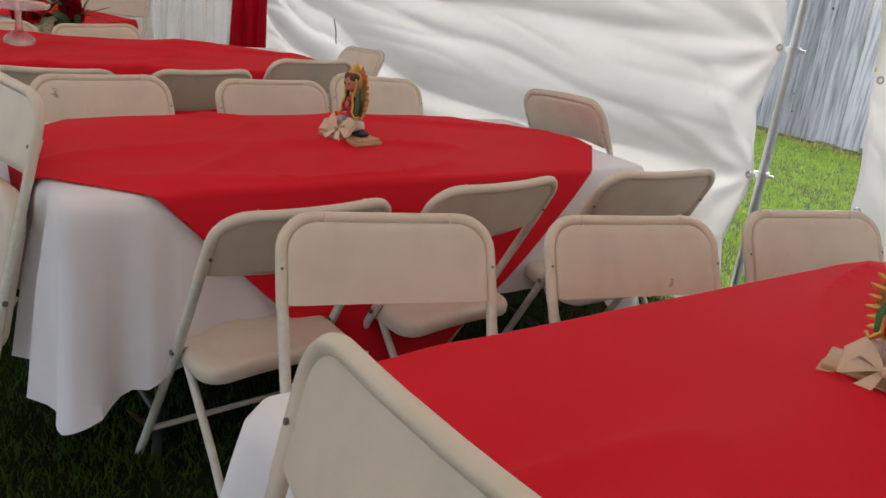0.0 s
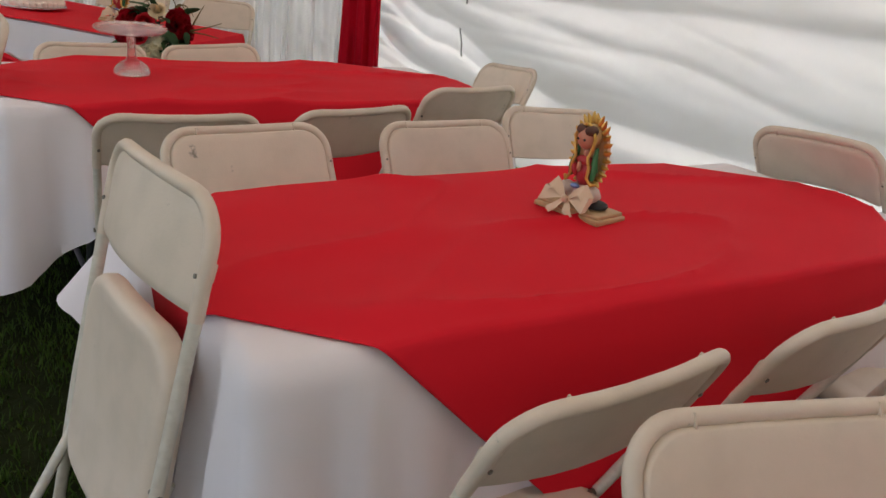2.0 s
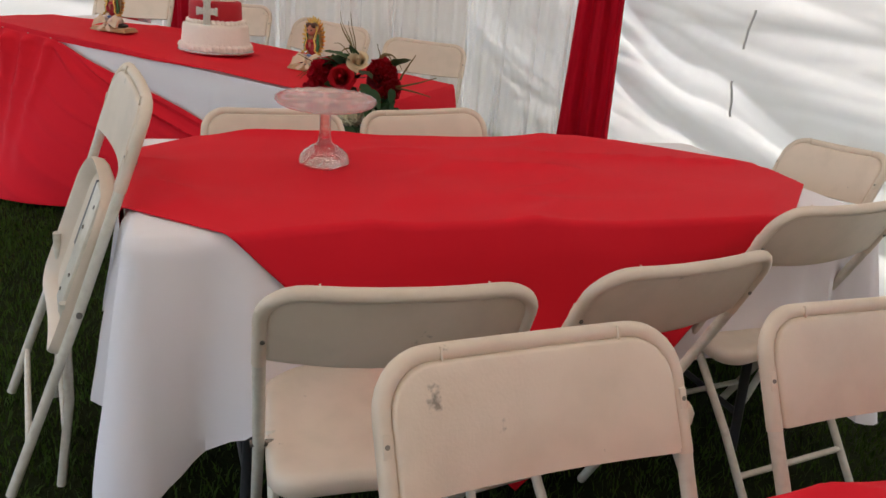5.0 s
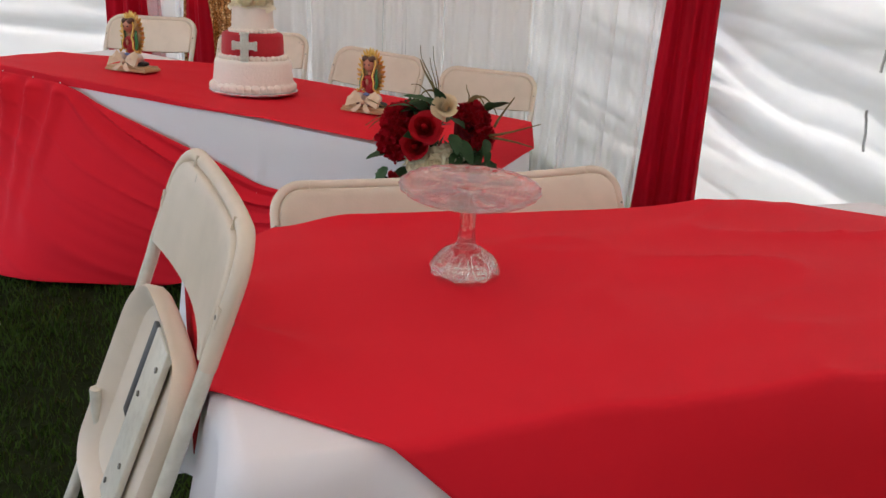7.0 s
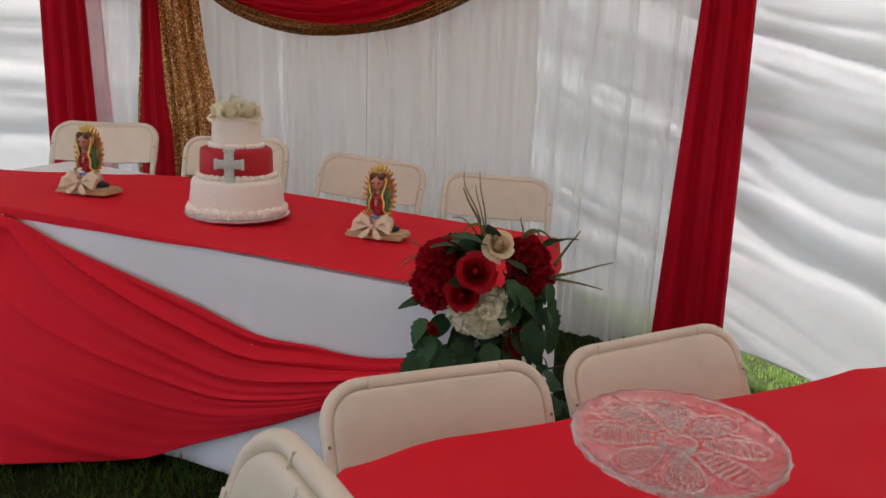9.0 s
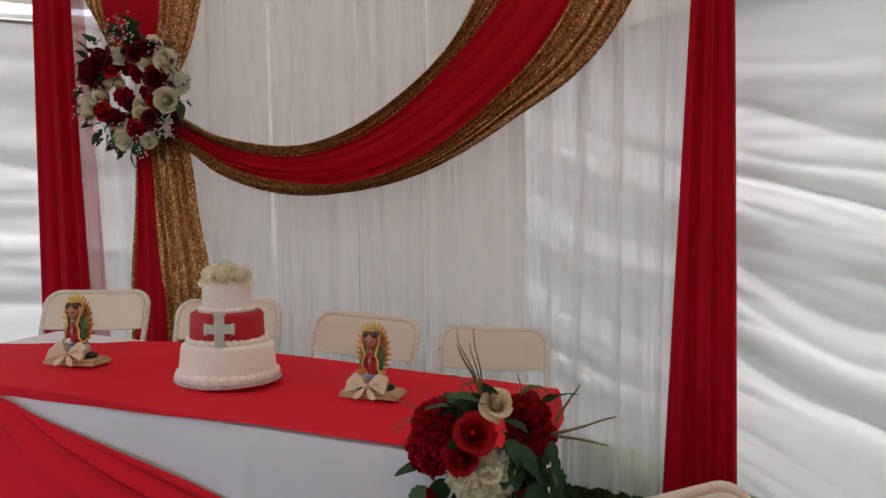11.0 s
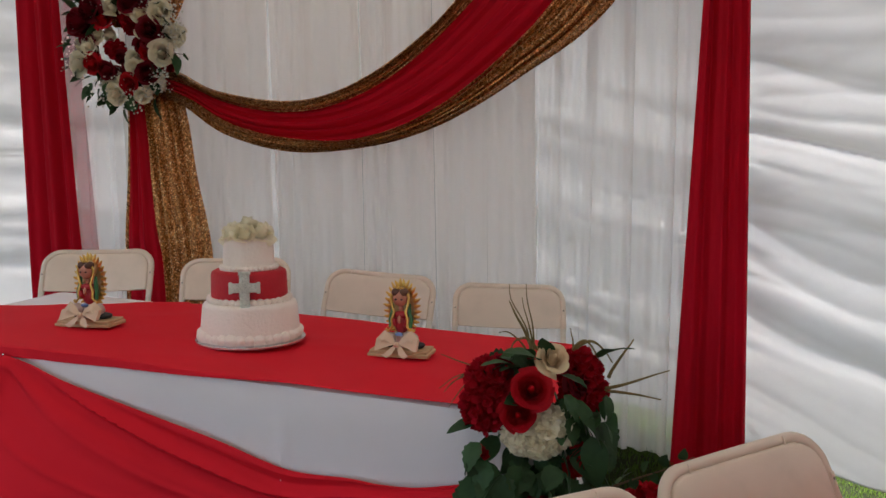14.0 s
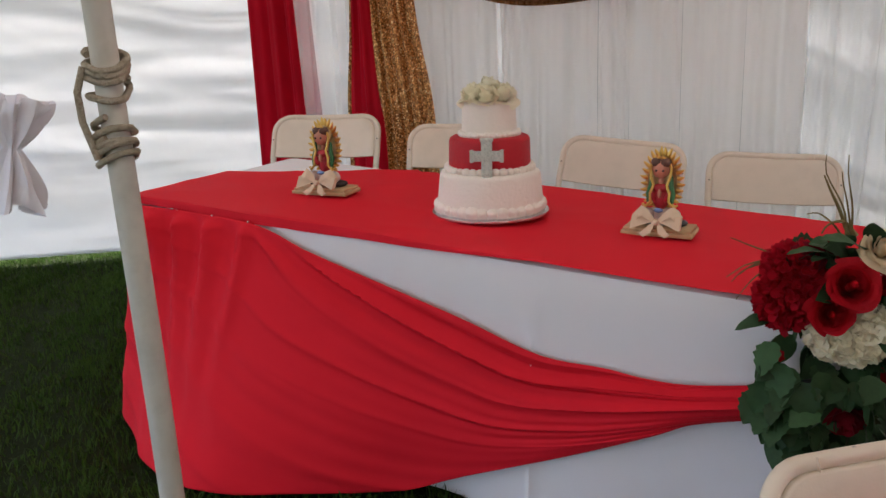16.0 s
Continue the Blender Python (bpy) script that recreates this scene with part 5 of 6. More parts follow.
def build_cake():
    z0 = top_z(CAKE.x, CAKE.y)
    c = thing("tiered_cake", "three-tier white and red iced cake with silver cross", "cake", m=Matrix.Translation((CAKE.x, CAKE.y, z0)) @ Matrix.Diagonal((0.95, 0.95, 0.93, 1)))
    bm = bmesh.new()
    lathe(bm, [(0.0, 0.0), (0.19, 0.0), (0.195, 0.004), (0.195, 0.010), (0.19, 0.013), (0.0, 0.013)], 48)
    part("cake_board", bm, M_FOIL, c, "silver foil cake board")
    for name, mat, r0, r1, za, h, lab in (("bottom_tier", M_ICING, 0.176, 0.166, 0.013, 0.135, "white iced tier"), ("middle_tier", M_RICING, 0.134, 0.132, 0.148, 0.115, "red iced tier"),
                                          ("top_tier", M_ICING, 0.090, 0.087, 0.263, 0.115, "white iced tier")):
        bm = bmesh.new()
        prof = [(0.0, za), (r0, za), (r0 + 0.001, za + 0.01), (r1, za + h - 0.015), (r1 - 0.004, za + h - 0.005), (r1 - 0.014, za + h), (0.0, za + h)]
        lathe(bm, prof, 56)
        for v in bm.verts:
            v.co += 0.0018 * Vector((noise.noise(v.co * 25), noise.noise(v.co * 25 + Vector((5, 0, 0))), 0))
        part(name, bm, mat, c, lab)
    piping(c, 0.173, 0.030, 34, 0.0215, 1)
    piping(c, 0.139, 0.157, 36, 0.015, 2)
    piping(c, 0.095, 0.27, 32, 0.012, 3)
    # cross on the middle tier
    f = math.atan2(-0.94, -0.36)
    m = Matrix.Translation((0.148 * math.cos(f), 0.148 * math.sin(f), 0.193)) @ pose(0, 0, 0, 0, 0, math.degrees(f) + 90) @ pose(0, 0, 0, -3, 0, 0)
    bm = bmesh.new()
    for (x0, z0_, x1, z1) in ((-0.017, -0.083, 0.017, 0.072), (-0.047, 0.004, 0.047, 0.037)):
        box(bm, x0, -0.007, z0_, x1, 0.007, z1, 0.003)
    for x, z in ((0, 0.072), (0, -0.083), (-0.047, 0.0205), (0.047, 0.0205)):
        box(bm, x - 0.0205, -0.0085, z - 0.006 if x == 0 else z - 0.0205, x + 0.0205 if x == 0 else x + 0.006, 0.0085, z + 0.006 if x == 0 else z + 0.0205, 0.003) if x == 0 else box(bm, x - 0.006, -0.0085, z - 0.0205, x + 0.006, 0.0085, z + 0.0205, 0.003)
    part("cross", bm, M_GLITTER, c, "silver glitter cross", m=m)
    rnd = random.Random(3)
    for k in range(7):
        a = 2 * math.pi * k / 6
        r = 0.045 if k < 6 else 0.0
        p = Vector((r * math.cos(a), r * math.sin(a), 0.378 + (0.02 if k == 6 else 0)))
        put(CROSES[k % 2], c, aim(p, (math.cos(a) * (r > 0) * 0.7, math.sin(a) * (r > 0) * 0.7, 1), 0.98, rnd.uniform(0, 360)), "cream sugar rose")
    for k in range(10):
        a = 2 * math.pi * k / 10 + 0.2
        p = Vector((0.062 * math.cos(a), 0.062 * math.sin(a), 0.377))
        put(LEAVES[0], c, aim_y(p, (math.cos(a), math.sin(a), -0.35), 0.28, 0), "small green leaf")


build_cake()


# ---- figurines ----
M_WOOD = material("pale wood plaque", (0.52, 0.33, 0.17), 0.55, grain=0.4, scale=50, dark=(0.36, 0.2, 0.09))
M_BOW = material("champagne satin bow", (0.66, 0.49, 0.34), 0.4, grain=0.2, scale=20, dark=(0.45, 0.3, 0.2))
M_GILT = material("gilt paint", (0.72, 0.46, 0.12), 0.3, 0.7, grain=0.3, scale=60, dark=(0.35, 0.17, 0.03))
M_FRED = material("painted red resin", (0.42, 0.02, 0.03), 0.45, grain=0.2, scale=60)
M_FGREEN = material("painted green resin", (0.03, 0.16, 0.05), 0.45, grain=0.2, scale=60)
M_FSKIN = material("painted tan resin", (0.50, 0.22, 0.14), 0.5)
M_FCREAM = material("painted cream resin", (0.62, 0.50, 0.44), 0.5, grain=0.2, scale=60)
M_FBLUE = material("painted blue resin", (0.16, 0.25, 0.5), 0.5)
M_FHAIR = material("painted brown resin", (0.09, 0.035, 0.02), 0.5)
M_HALO = material("painted pale gold resin", (0.66, 0.48, 0.24), 0.45, 0.15, grain=0.3, scale=60, dark=(0.45, 0.27, 0.1))
M_FDARK = material("painted black resin", (0.02, 0.018, 0.02), 0.5)


def figurine_mesh():
    """Small kneeling statuette before a tall oval halo of gilt rays, on a stepped plaque with a ribbon bow: one plain mesh."""
    bm = bmesh.new()
    box(bm, -0.104, -0.055, 0.0, 0.104, 0.055, 0.014, 0.004, 0)
    box(bm, -0.098, -0.049, 0.013, 0.098, 0.049, 0.023, 0.003, 0)

    def blob(c, r, mat, sub=2, tilt=0.0):
        g = bmesh.ops.create_icosphere(bm, subdivisions=sub, radius=1.0, matrix=Matrix.Translation(c) @ pose(0, 0, 0, 0, tilt, 0) @ Matrix.Diagonal((*r, 1)))
        for f in {f for v in g["verts"] for f in v.link_faces}:
            f.material_index = mat
    # folded legs, dark sole, pale skirt spread over the knees, sash
    blob((0.046, 0.004, 0.033), (0.034, 0.030, 0.012), 8)
    blob((-0.040, 0.010, 0.032), (0.028, 0.024, 0.010), 8)
    blob((0.0, 0.008, 0.050), (0.052, 0.032, 0.030), 6)
    blob((-0.036, -0.012, 0.056), (0.026, 0.024, 0.022), 6, 2, 20)
    blob((0.036, -0.012, 0.056), (0.026, 0.024, 0.022), 6, 2, -20)
    blob((0.0, -0.030, 0.074), (0.014, 0.008, 0.007), 7)
    # bodice, sleeves, joined palms, neck, head
    blob((0.0, 0.0, 0.105), (0.024, 0.019, 0.038), 3)
    blob((0.0, -0.004, 0.135), (0.028, 0.016, 0.014), 3)
    for sx in (-1, 1):
        blob((sx * 0.021, -0.013, 0.112), (0.009, 0.012, 0.020), 3, 2, sx * 25)
    blob((0.0, -0.025, 0.122), (0.006, 0.006, 0.014), 5)
    blob((0.0, -0.002, 0.155), (0.009, 0.009, 0.014), 5)
    blob((0.0, -0.010, 0.192), (0.0255, 0.023, 0.029), 5)
    blob((-0.012, -0.012, 0.210), (0.018, 0.018, 0.015), 9, 2, 25)
    blob((0.012, -0.012, 0.210), (0.018, 0.018, 0.015), 9, 2, -25)
    for sx in (-1, 1):
        blob((sx * 0.010, -0.0315, 0.190), (0.0045, 0.002, 0.0035), 8, 1)
    # mantle: green folds with a wavy gilt hem from the crown to the knees
    for sx in (-1, 1):
        tube(bm, [(sx * 0.029, 0.0, 0.172), (sx * 0.029, -0.004, 0.145), (sx * 0.033, -0.008, 0.118), (sx * 0.034, -0.012, 0.092)], [0.004, 0.007, 0.010, 0.005], 8, 4)
        tube(bm, [(sx * 0.002, -0.014, 0.227), (sx * 0.021, -0.015, 0.217), (sx * 0.0305, -0.016, 0.195), (sx * 0.027, -0.017, 0.168), (sx * 0.019, -0.020, 0.146), (sx * 0.027, -0.021, 0.122),
                  (sx * 0.026, -0.023, 0.098), (sx * 0.040, -0.022, 0.082), (sx * 0.050, -0.012, 0.088)], 0.0042, 6, 2)
    blob((0.0, 0.010, 0.196), (0.029, 0.018, 0.031), 10)
    # halo: an oval dish with separate rays, longest over the crown
    K = 26
    inner, outer, back = [], [], []
    for k in range(40):
        a = 2 * math.pi * k / 40
        inner.append((0.030 * math.cos(a), 0.024, 0.150 + 0.064 * math.sin(a)))
        outer.append((0.050 * math.cos(a), 0.013, 0.150 + 0.084 * math.sin(a)))
        back.append((0.046 * math.cos(a), 0.030, 0.150 + 0.080 * math.sin(a)))
    vs, _ = grid(bm, [inner, outer, back], close=True, mat=10)
    fan(bm, vs[0], 10)
    fan(bm, vs[2], 10)
    for k in range(K):
        a = radians(-68 + 316 * k / (K - 1))
        p = Vector((0.043 * math.cos(a), 0.014, 0.150 + 0.078 * math.sin(a)))
        e = Vector((math.cos(a), -0.12, math.sin(a) * (1.0 if math.sin(a) > 0 else 0.5))).normalized()
        L = 0.021 + 0.005 * max(0.0, math.sin(a)) ** 4 + 0.003 * (k % 2)
        side = Vector((0, 0, 0.0035)) if abs(math.cos(a)) > 0.5 else Vector((0.003 * (1 if k % 2 else -1), 0, 0))
        tube(bm, [p, p + e * L * 0.45, p + e * L * 0.8 + side * 0.6, p + e * L + side], [0.0068, 0.0062, 0.0036, 0.0006], 6, 2)
    # ribbon bow: two broad loops, two notched tails, a knot
    for sx in (-1, 1):
        rows = []
        for i in range(13):
            v = i / 12
            r = math.sin(math.pi * v)
            cx, cz = sx * (0.006 + 0.066 * math.sin(math.pi * v * 0.5) if v < 0.5 else 0.006 + 0.066 * math.sin(math.pi * 0.5 * (2 - 2 * v))), 0.047 + (0.020 if v < 0.5 else -0.010) * r + 0.010 * r
            wd = 0.005 + 0.016 * r
            rows.append([(cx, -0.058 - 0.012 * r * (1 if v > 0.5 else -0.4) + 0.012 * u * wd / 0.02, cz + u * wd * 0.8 + 0.003 * math.sin(9 * v + u)) for u in (-1, -0.5, 0, 0.5, 1)])
        grid(bm, rows, mat=1)
        rows = []
        for i in range(8):
            v = i / 7
            wd = 0.004 + 0.013 * v
            cx, cz = sx * (0.004 + 0.026 * v), 0.046 - 0.030 * min(1.0, v * 1.15)
            rows.append([(cx + u * wd, -0.060 - 0.020 * v + 0.003 * math.sin(6 * v), max(0.003, cz - 0.012 * max(0.0, v - 0.8) * 5 * (1 - abs(u)) )) for u in (-1, -0.5, 0, 0.5, 1)])
        grid(bm, rows, mat=1)
    blob((0.0, -0.062, 0.046), (0.010, 0.008, 0.010), 1)
    return mesh_from("figurine", bm, [M_WOOD, M_BOW, M_GILT, M_FRED, M_FGREEN, M_FSKIN, M_FCREAM, M_FBLUE, M_FDARK, M_FHAIR, M_HALO])


FIG = figurine_mesh()


def figurine(x, y, z, face, label, sc=1.0):
    ob = new("figurine", FIG)
    ob.matrix_basis = Matrix.Translation((x, y, z)) @ pose(0, 0, 0, 0, 0, face + 90) @ Matrix.Diagonal((sc, sc, sc, 1))
    tagged(ob, label, "figurine", "figurines")


figurine(1.60, 1.66, 0.757, 190, "painted figurine with gilt halo on a guest table's overlay", 0.93)
figurine(1.63, -0.045, 0.757, 200, "painted figurine with gilt halo on the first table", 0.93)
figurine(0.395, 6.10, top_z(0.395, 6.10), -127, "painted figurine with gilt halo near the head table's end")
figurine(1.297, 5.447, top_z(1.297, 5.447), -131, "painted figurine with gilt halo beside the cake")


# ---- glass cake stand ----
def glass_material(name, milk, studs=0.0):
    """Pressed glass: clear, with gloss that grows at a slant and a little scatter from the pressed relief."""
    m = bpy.data.materials.new(name)
    m.use_nodes = True
    nt = m.node_tree
    n, li = nt.nodes, nt.links
    n.remove(n["Principled BSDF"])
    clear = n.new("ShaderNodeBsdfGlass")
    clear.inputs["Color"].default_value = (0.98, 0.985, 0.985, 1)
    clear.inputs["Roughness"].default_value, clear.inputs["IOR"].default_value = 0.02, 1.47
    if studs:
        tc = n.new("ShaderNodeTexCoord")
        vo = n.new("ShaderNodeTexVoronoi")
        vo.inputs["Scale"].default_value = studs
        li.new(tc.outputs["Object"], vo.inputs["Vector"])
        bp = n.new("ShaderNodeBump")
        bp.inputs["Strength"].default_value, bp.inputs["Distance"].default_value = 0.3, 0.003
        li.new(vo.outputs["Distance"], bp.inputs["Height"])
        li.new(bp.outputs[0], clear.inputs["Normal"])
    gloss = n.new("ShaderNodeBsdfGlossy")
    gloss.inputs["Roughness"].default_value = 0.06
    lw = n.new("ShaderNodeLayerWeight")
    lw.inputs[0].default_value = 0.5
    pw = n.new("ShaderNodeMath")
    pw.operation, pw.inputs[1].default_value = "POWER", 4.0
    li.new(lw.outputs["Facing"], pw.inputs[0])
    fr = n.new("ShaderNodeMapRange")
    fr.inputs[3].default_value, fr.inputs[4].default_value = 0.02, 0.45
    li.new(pw.outputs[0], fr.inputs[0])
    haze = n.new("ShaderNodeBsdfTranslucent")
    haze.inputs[0].default_value = (0.9, 0.88, 0.88, 1)
    dif = n.new("ShaderNodeBsdfDiffuse")
    dif.inputs[0].default_value = (0.9, 0.88, 0.88, 1)
    both = n.new("ShaderNodeMixShader")
    li.new(haze.outputs[0], both.inputs[1])
    li.new(dif.outputs[0], both.inputs[2])
    body = n.new("ShaderNodeMixShader")
    body.inputs[0].default_value = milk
    thin = n.new("ShaderNodeBsdfTransparent")
    half = n.new("ShaderNodeMixShader")
    half.inputs[0].default_value = 0.4
    li.new(clear.outputs[0], half.inputs[1])
    li.new(thin.outputs[0], half.inputs[2])
    li.new(half.outputs[0], body.inputs[1])
    li.new(both.outputs[0], body.inputs[2])
    top = n.new("ShaderNodeMixShader")
    li.new(fr.outputs[0], top.inputs[0])
    li.new(body.outputs[0], top.inputs[1])
    li.new(gloss.outputs[0], top.inputs[2])
    li.new(top.outputs[0], n["Material Output"].inputs[0])
    return m


M_GLASS = glass_material("clear pressed glass", 0.02, 90.0)
M_PRESS = glass_material("pressed glass relief", 0.06)


def cake_stand():
    c = thing("cake_stand", "empty pressed-glass cake stand on a red overlay", "cake stand", m=pose(0.98, 3.525, 0.757, 3.0, -1.5, 12) @ Matrix.Diagonal((0.925, 0.925, 1.10, 1)))
    bm = bmesh.new()
    lathe(bm, [(0.0, 0.018), (0.03, 0.014), (0.060, 0.0), (0.070, 0.0), (0.071, 0.006), (0.066, 0.022), (0.053, 0.036), (0.036, 0.046), (0.0235, 0.055), (0.0185, 0.064), (0.0155, 0.09), (0.0165, 0.125), (0.0135, 0.132), (0.019, 0.140), (0.026, 0.146), (0.0, 0.146)], 40)
    part("foot", bm, M_GLASS, c, "hollow glass foot and stem")
    bm = bmesh.new()
    prof = [(0.0, 0.146), (0.10, 0.147), (0.128, 0.150), (0.137, 0.156), (0.139, 0.161), (0.136, 0.1635), (0.128, 0.160), (0.12, 0.156), (0.0, 0.155)]
    seg = 96
    rows = [[((r + (0.0022 * math.cos(24 * 2 * math.pi * k / seg) if r > 0.13 else 0)) * math.cos(2 * math.pi * k / seg), (r + (0.0022 * math.cos(24 * 2 * math.pi * k / seg) if r > 0.13 else 0)) * math.sin(2 * math.pi * k / seg), z) for k in range(seg)] for r, z in prof[1:-1]]
    vs, _ = grid(bm, rows, close=True)
    fan(bm, vs[0])
    fan(bm, vs[-1])
    plate = part("plate", bm, M_GLASS, c, "scalloped glass plate")
    for rr, zz, name in ((0.1365, 0.1615, "rim_bead"), (0.024, 0.1565, "centre_ring")):
        bm = bmesh.new()
        tube(bm, [(rr * math.cos(2 * math.pi * i / 72), rr * math.sin(2 * math.pi * i / 72), zz + (0.0012 * math.cos(i * 2.1) if rr > 0.1 else 0)) for i in range(73)], 0.0022, 6, cap=False)
        part(name, bm, M_PRESS, plate)
    def on_foot(a, u, y, lift):
        """A place on the domed foot: u up the slope from the base, y sideways."""
        r = curve_at([(0.071, 0.0), (0.066, 0.0), (0.053, 0.0), (0.036, 0.0), (0.0235, 0.0)], min(1.0, u / 0.075))[0]
        z = curve_at([(0.006, 0.0), (0.022, 0.0), (0.036, 0.0), (0.046, 0.0), (0.055, 0.0)], min(1.0, u / 0.075))[0]
        t = a + y / max(r, 0.03)
        return ((r + lift) * math.cos(t), (r + lift) * math.sin(t), z + lift)

    for k in range(8):
        a = 2 * math.pi * k / 8
        bm = bmesh.new()
        pts = []
        for i in range(25):
            b = 2 * math.pi * i / 24
            x, y = 0.075 + 0.043 * math.cos(b), 0.0225 * math.sin(b) * (1 + 0.35 * math.cos(b))
            pts.append((x * math.cos(a) - y * math.sin(a), x * math.sin(a) + y * math.cos(a), 0.157))
        tube(bm, pts, 0.0016, 5)
        for i in range(8):
            for j in range(-3, 4):
                x, y = 0.042 + 0.0092 * i, 0.0058 * j * (0.7 + 0.06 * i)
                if ((x - 0.075) / 0.04) ** 2 + (y / 0.021) ** 2 < 0.95:
                    bmesh.ops.create_cone(bm, cap_ends=True, segments=4, radius1=0.0032, radius2=0.0008, depth=0.003, matrix=Matrix.Translation((x * math.cos(a) - y * math.sin(a), x * math.sin(a) + y * math.cos(a), 0.1575)))
        part("pressed_petal", bm, M_PRESS, plate, smooth=False)
        bm = bmesh.new()
        pts = []
        for i in range(19):
            b = 2 * math.pi * i / 18
            u, y = 0.034 + 0.027 * math.cos(b), 0.019 * math.sin(b) * (1 - 0.4 * math.cos(b))
            pts.append(on_foot(a, u, y, 0.001))
        tube(bm, pts, 0.0016, 5)
        for i in range(5):
            for j in (-1, 0, 1):
                if i < 3 or j == 0:
                    bmesh.ops.create_cone(bm, cap_ends=True, segments=5, radius1=0.0028, radius2=0.0008, depth=0.003, matrix=Matrix.Translation(on_foot(a, 0.014 + 0.009 * i, 0.0075 * j, 0.0005)))
        part("pressed_lobe", bm, M_PRESS, c, smooth=False)


cake_stand()


# ---- poles, rope, clips ----
M_WPOLE = material("worn white painted pole", (0.62, 0.58, 0.50), 0.5, grain=0.3, scale=25, stain=0.35, stain_scale=6, dark=(0.36, 0.32, 0.26), bump=0.1, bump_scale=60)
M_ROPE = material("twisted jute rope", (0.42, 0.35, 0.26), 0.9, grain=0.5, scale=120, bump=0.8, bump_scale=180, dark=(0.22, 0.17, 0.11))


def tent_pole():
    base = Vector((-0.115, 5.17, ground_z(-0.115, 5.17)))
    p = thing("tent_pole", "worn white tent pole with jute rope wound round it", "tent pole", m=Matrix.Translation(base) @ pose(0, 0, 0, 0, -0.9, 0))
    bm = bmesh.new()
    tube(bm, [(0.004 * noise.noise(Vector((z, 0, 0))), 0.004 * noise.noise(Vector((z, 5, 0))), z) for z in [0.25 * k for k in range(14)]], 0.0285, 16)
    part("pole", bm, M_WPOLE, p)
    rnd = random.Random(2)
    for za, turns, h, ph in ((1.245, 2.6, 0.06, 0.2), (1.22, 2.0, 0.10, 2.0), (1.10, 2.7, 0.07, 0.5), (1.075, 2.2, 0.05, 3.4), (1.45, 2.2, 0.06, 1.0)):
        bm = bmesh.new()
        pts = []
        for i in range(int(turns * 18)):
            t = i / (turns * 18)
            a = ph + turns * 2 * math.pi * t
            r = 0.039 + 0.006 * math.sin(3.1 * a + za * 9)
            pts.append((r * math.cos(a), r * math.sin(a), za + h * (t - 0.5) + 0.016 * math.sin(a + za * 20)))
        tube(bm, pts, 0.0075, 8)
        part("rope_coil", bm, M_ROPE, p)
    bm = bmesh.new()
    tube(bm, [(-0.045, -0.01, 1.25), (-0.062, -0.015, 1.20), (-0.060, -0.02, 1.14), (-0.048, -0.02, 1.09), (-0.04, -0.025, 1.06)], 0.0075, 8)
    part("rope_end", bm, M_ROPE, p)


tent_pole()


def side_pole(x, y, zs):
    p = thing("side_pole", "galvanised tent leg pole with wall clips", "tent pole", m=Matrix.Translation((x, y, 0)) @ pose(0, 0, 0, 0, 0, 0))
    bm = bmesh.new()
    tube(bm, [(0, 0, 0.0), (0, 0, 2.35)], 0.019, 12)
    part("tube", bm, M_POLE, p)
    bm = bmesh.new()
    box(bm, -0.07, -0.07, 0.0, 0.07, 0.07, 0.006, 0.002)
    part("foot_plate", bm, M_POLE, p)
    for z in zs:
        bm = bmesh.new()
        lathe(bm, [(0.021, z - 0.012), (0.026, z - 0.012), (0.026, z + 0.012), (0.021, z + 0.012)], 12)
        box(bm, -0.005, -0.05, z - 0.007, 0.005, 0.06, z + 0.007, 0.002)
        part("clip", bm, M_POLE, p, "steel wall clip")


side_pole(WALL_X + 0.06, 1.30, (0.66, 1.155, 1.7))
for px, py in ((-4.35, -4.5), (-4.35, 2.0), (-4.35, 8.6), (-0.5, -4.5), (3.2, -4.5)):
    side_pole(px, py, ())


def eave_rope():
    """Thin rails where the walls hang from the canopy."""
    for name, a, b in (("eave_rail", (WALL_X - 0.03, -4.5, 2.345), (WALL_X - 0.03, 8.4, 2.345)), ("eave_rail", (WALL_X, WALL_Y - 0.03, 2.48), (-4.3, WALL_Y + 0.24, 2.60))):
        bm = bmesh.new()
        tube(bm, [a, tuple((p + q) / 2 for p, q in zip(a, b)), b], 0.014, 8)
        solo(name, bm, M_POLE, "steel eave rail along the tent wall", "rail", kind="structure")


eave_rope()


def guy_cord():
    bm = bmesh.new()
    tube(bm, [curve_at([(3.285, 0.955, 1.13), (3.30, 0.965, 1.20), (3.31, 1.00, 1.40), (3.30, 1.06, 1.80), (3.24, 1.10, 2.34)], k / 24) for k in range(25)], 0.004, 6)
    solo("yellow_cord", bm, M_CORD, "thin yellow cord tied to a tent wall's eyelet", "cord")


M_CORD = material("yellow plastic cord", (0.75, 0.62, 0.04), 0.5, grain=0.2, scale=80)
guy_cord()


# ---- outside: weathered fence ----
M_PLANK = material("weathered grey fence board", (0.44, 0.44, 0.43), 0.9, grain=0.9, scale=38, stain=0.6, stain_scale=7, bump=0.7, bump_scale=70, spec=0.1, dark=(0.11, 0.115, 0.12), object_random=0.3, along=0.06)
M_KNOT = material("dark board knot", (0.05, 0.045, 0.04), 0.9, grain=0.4, scale=90)


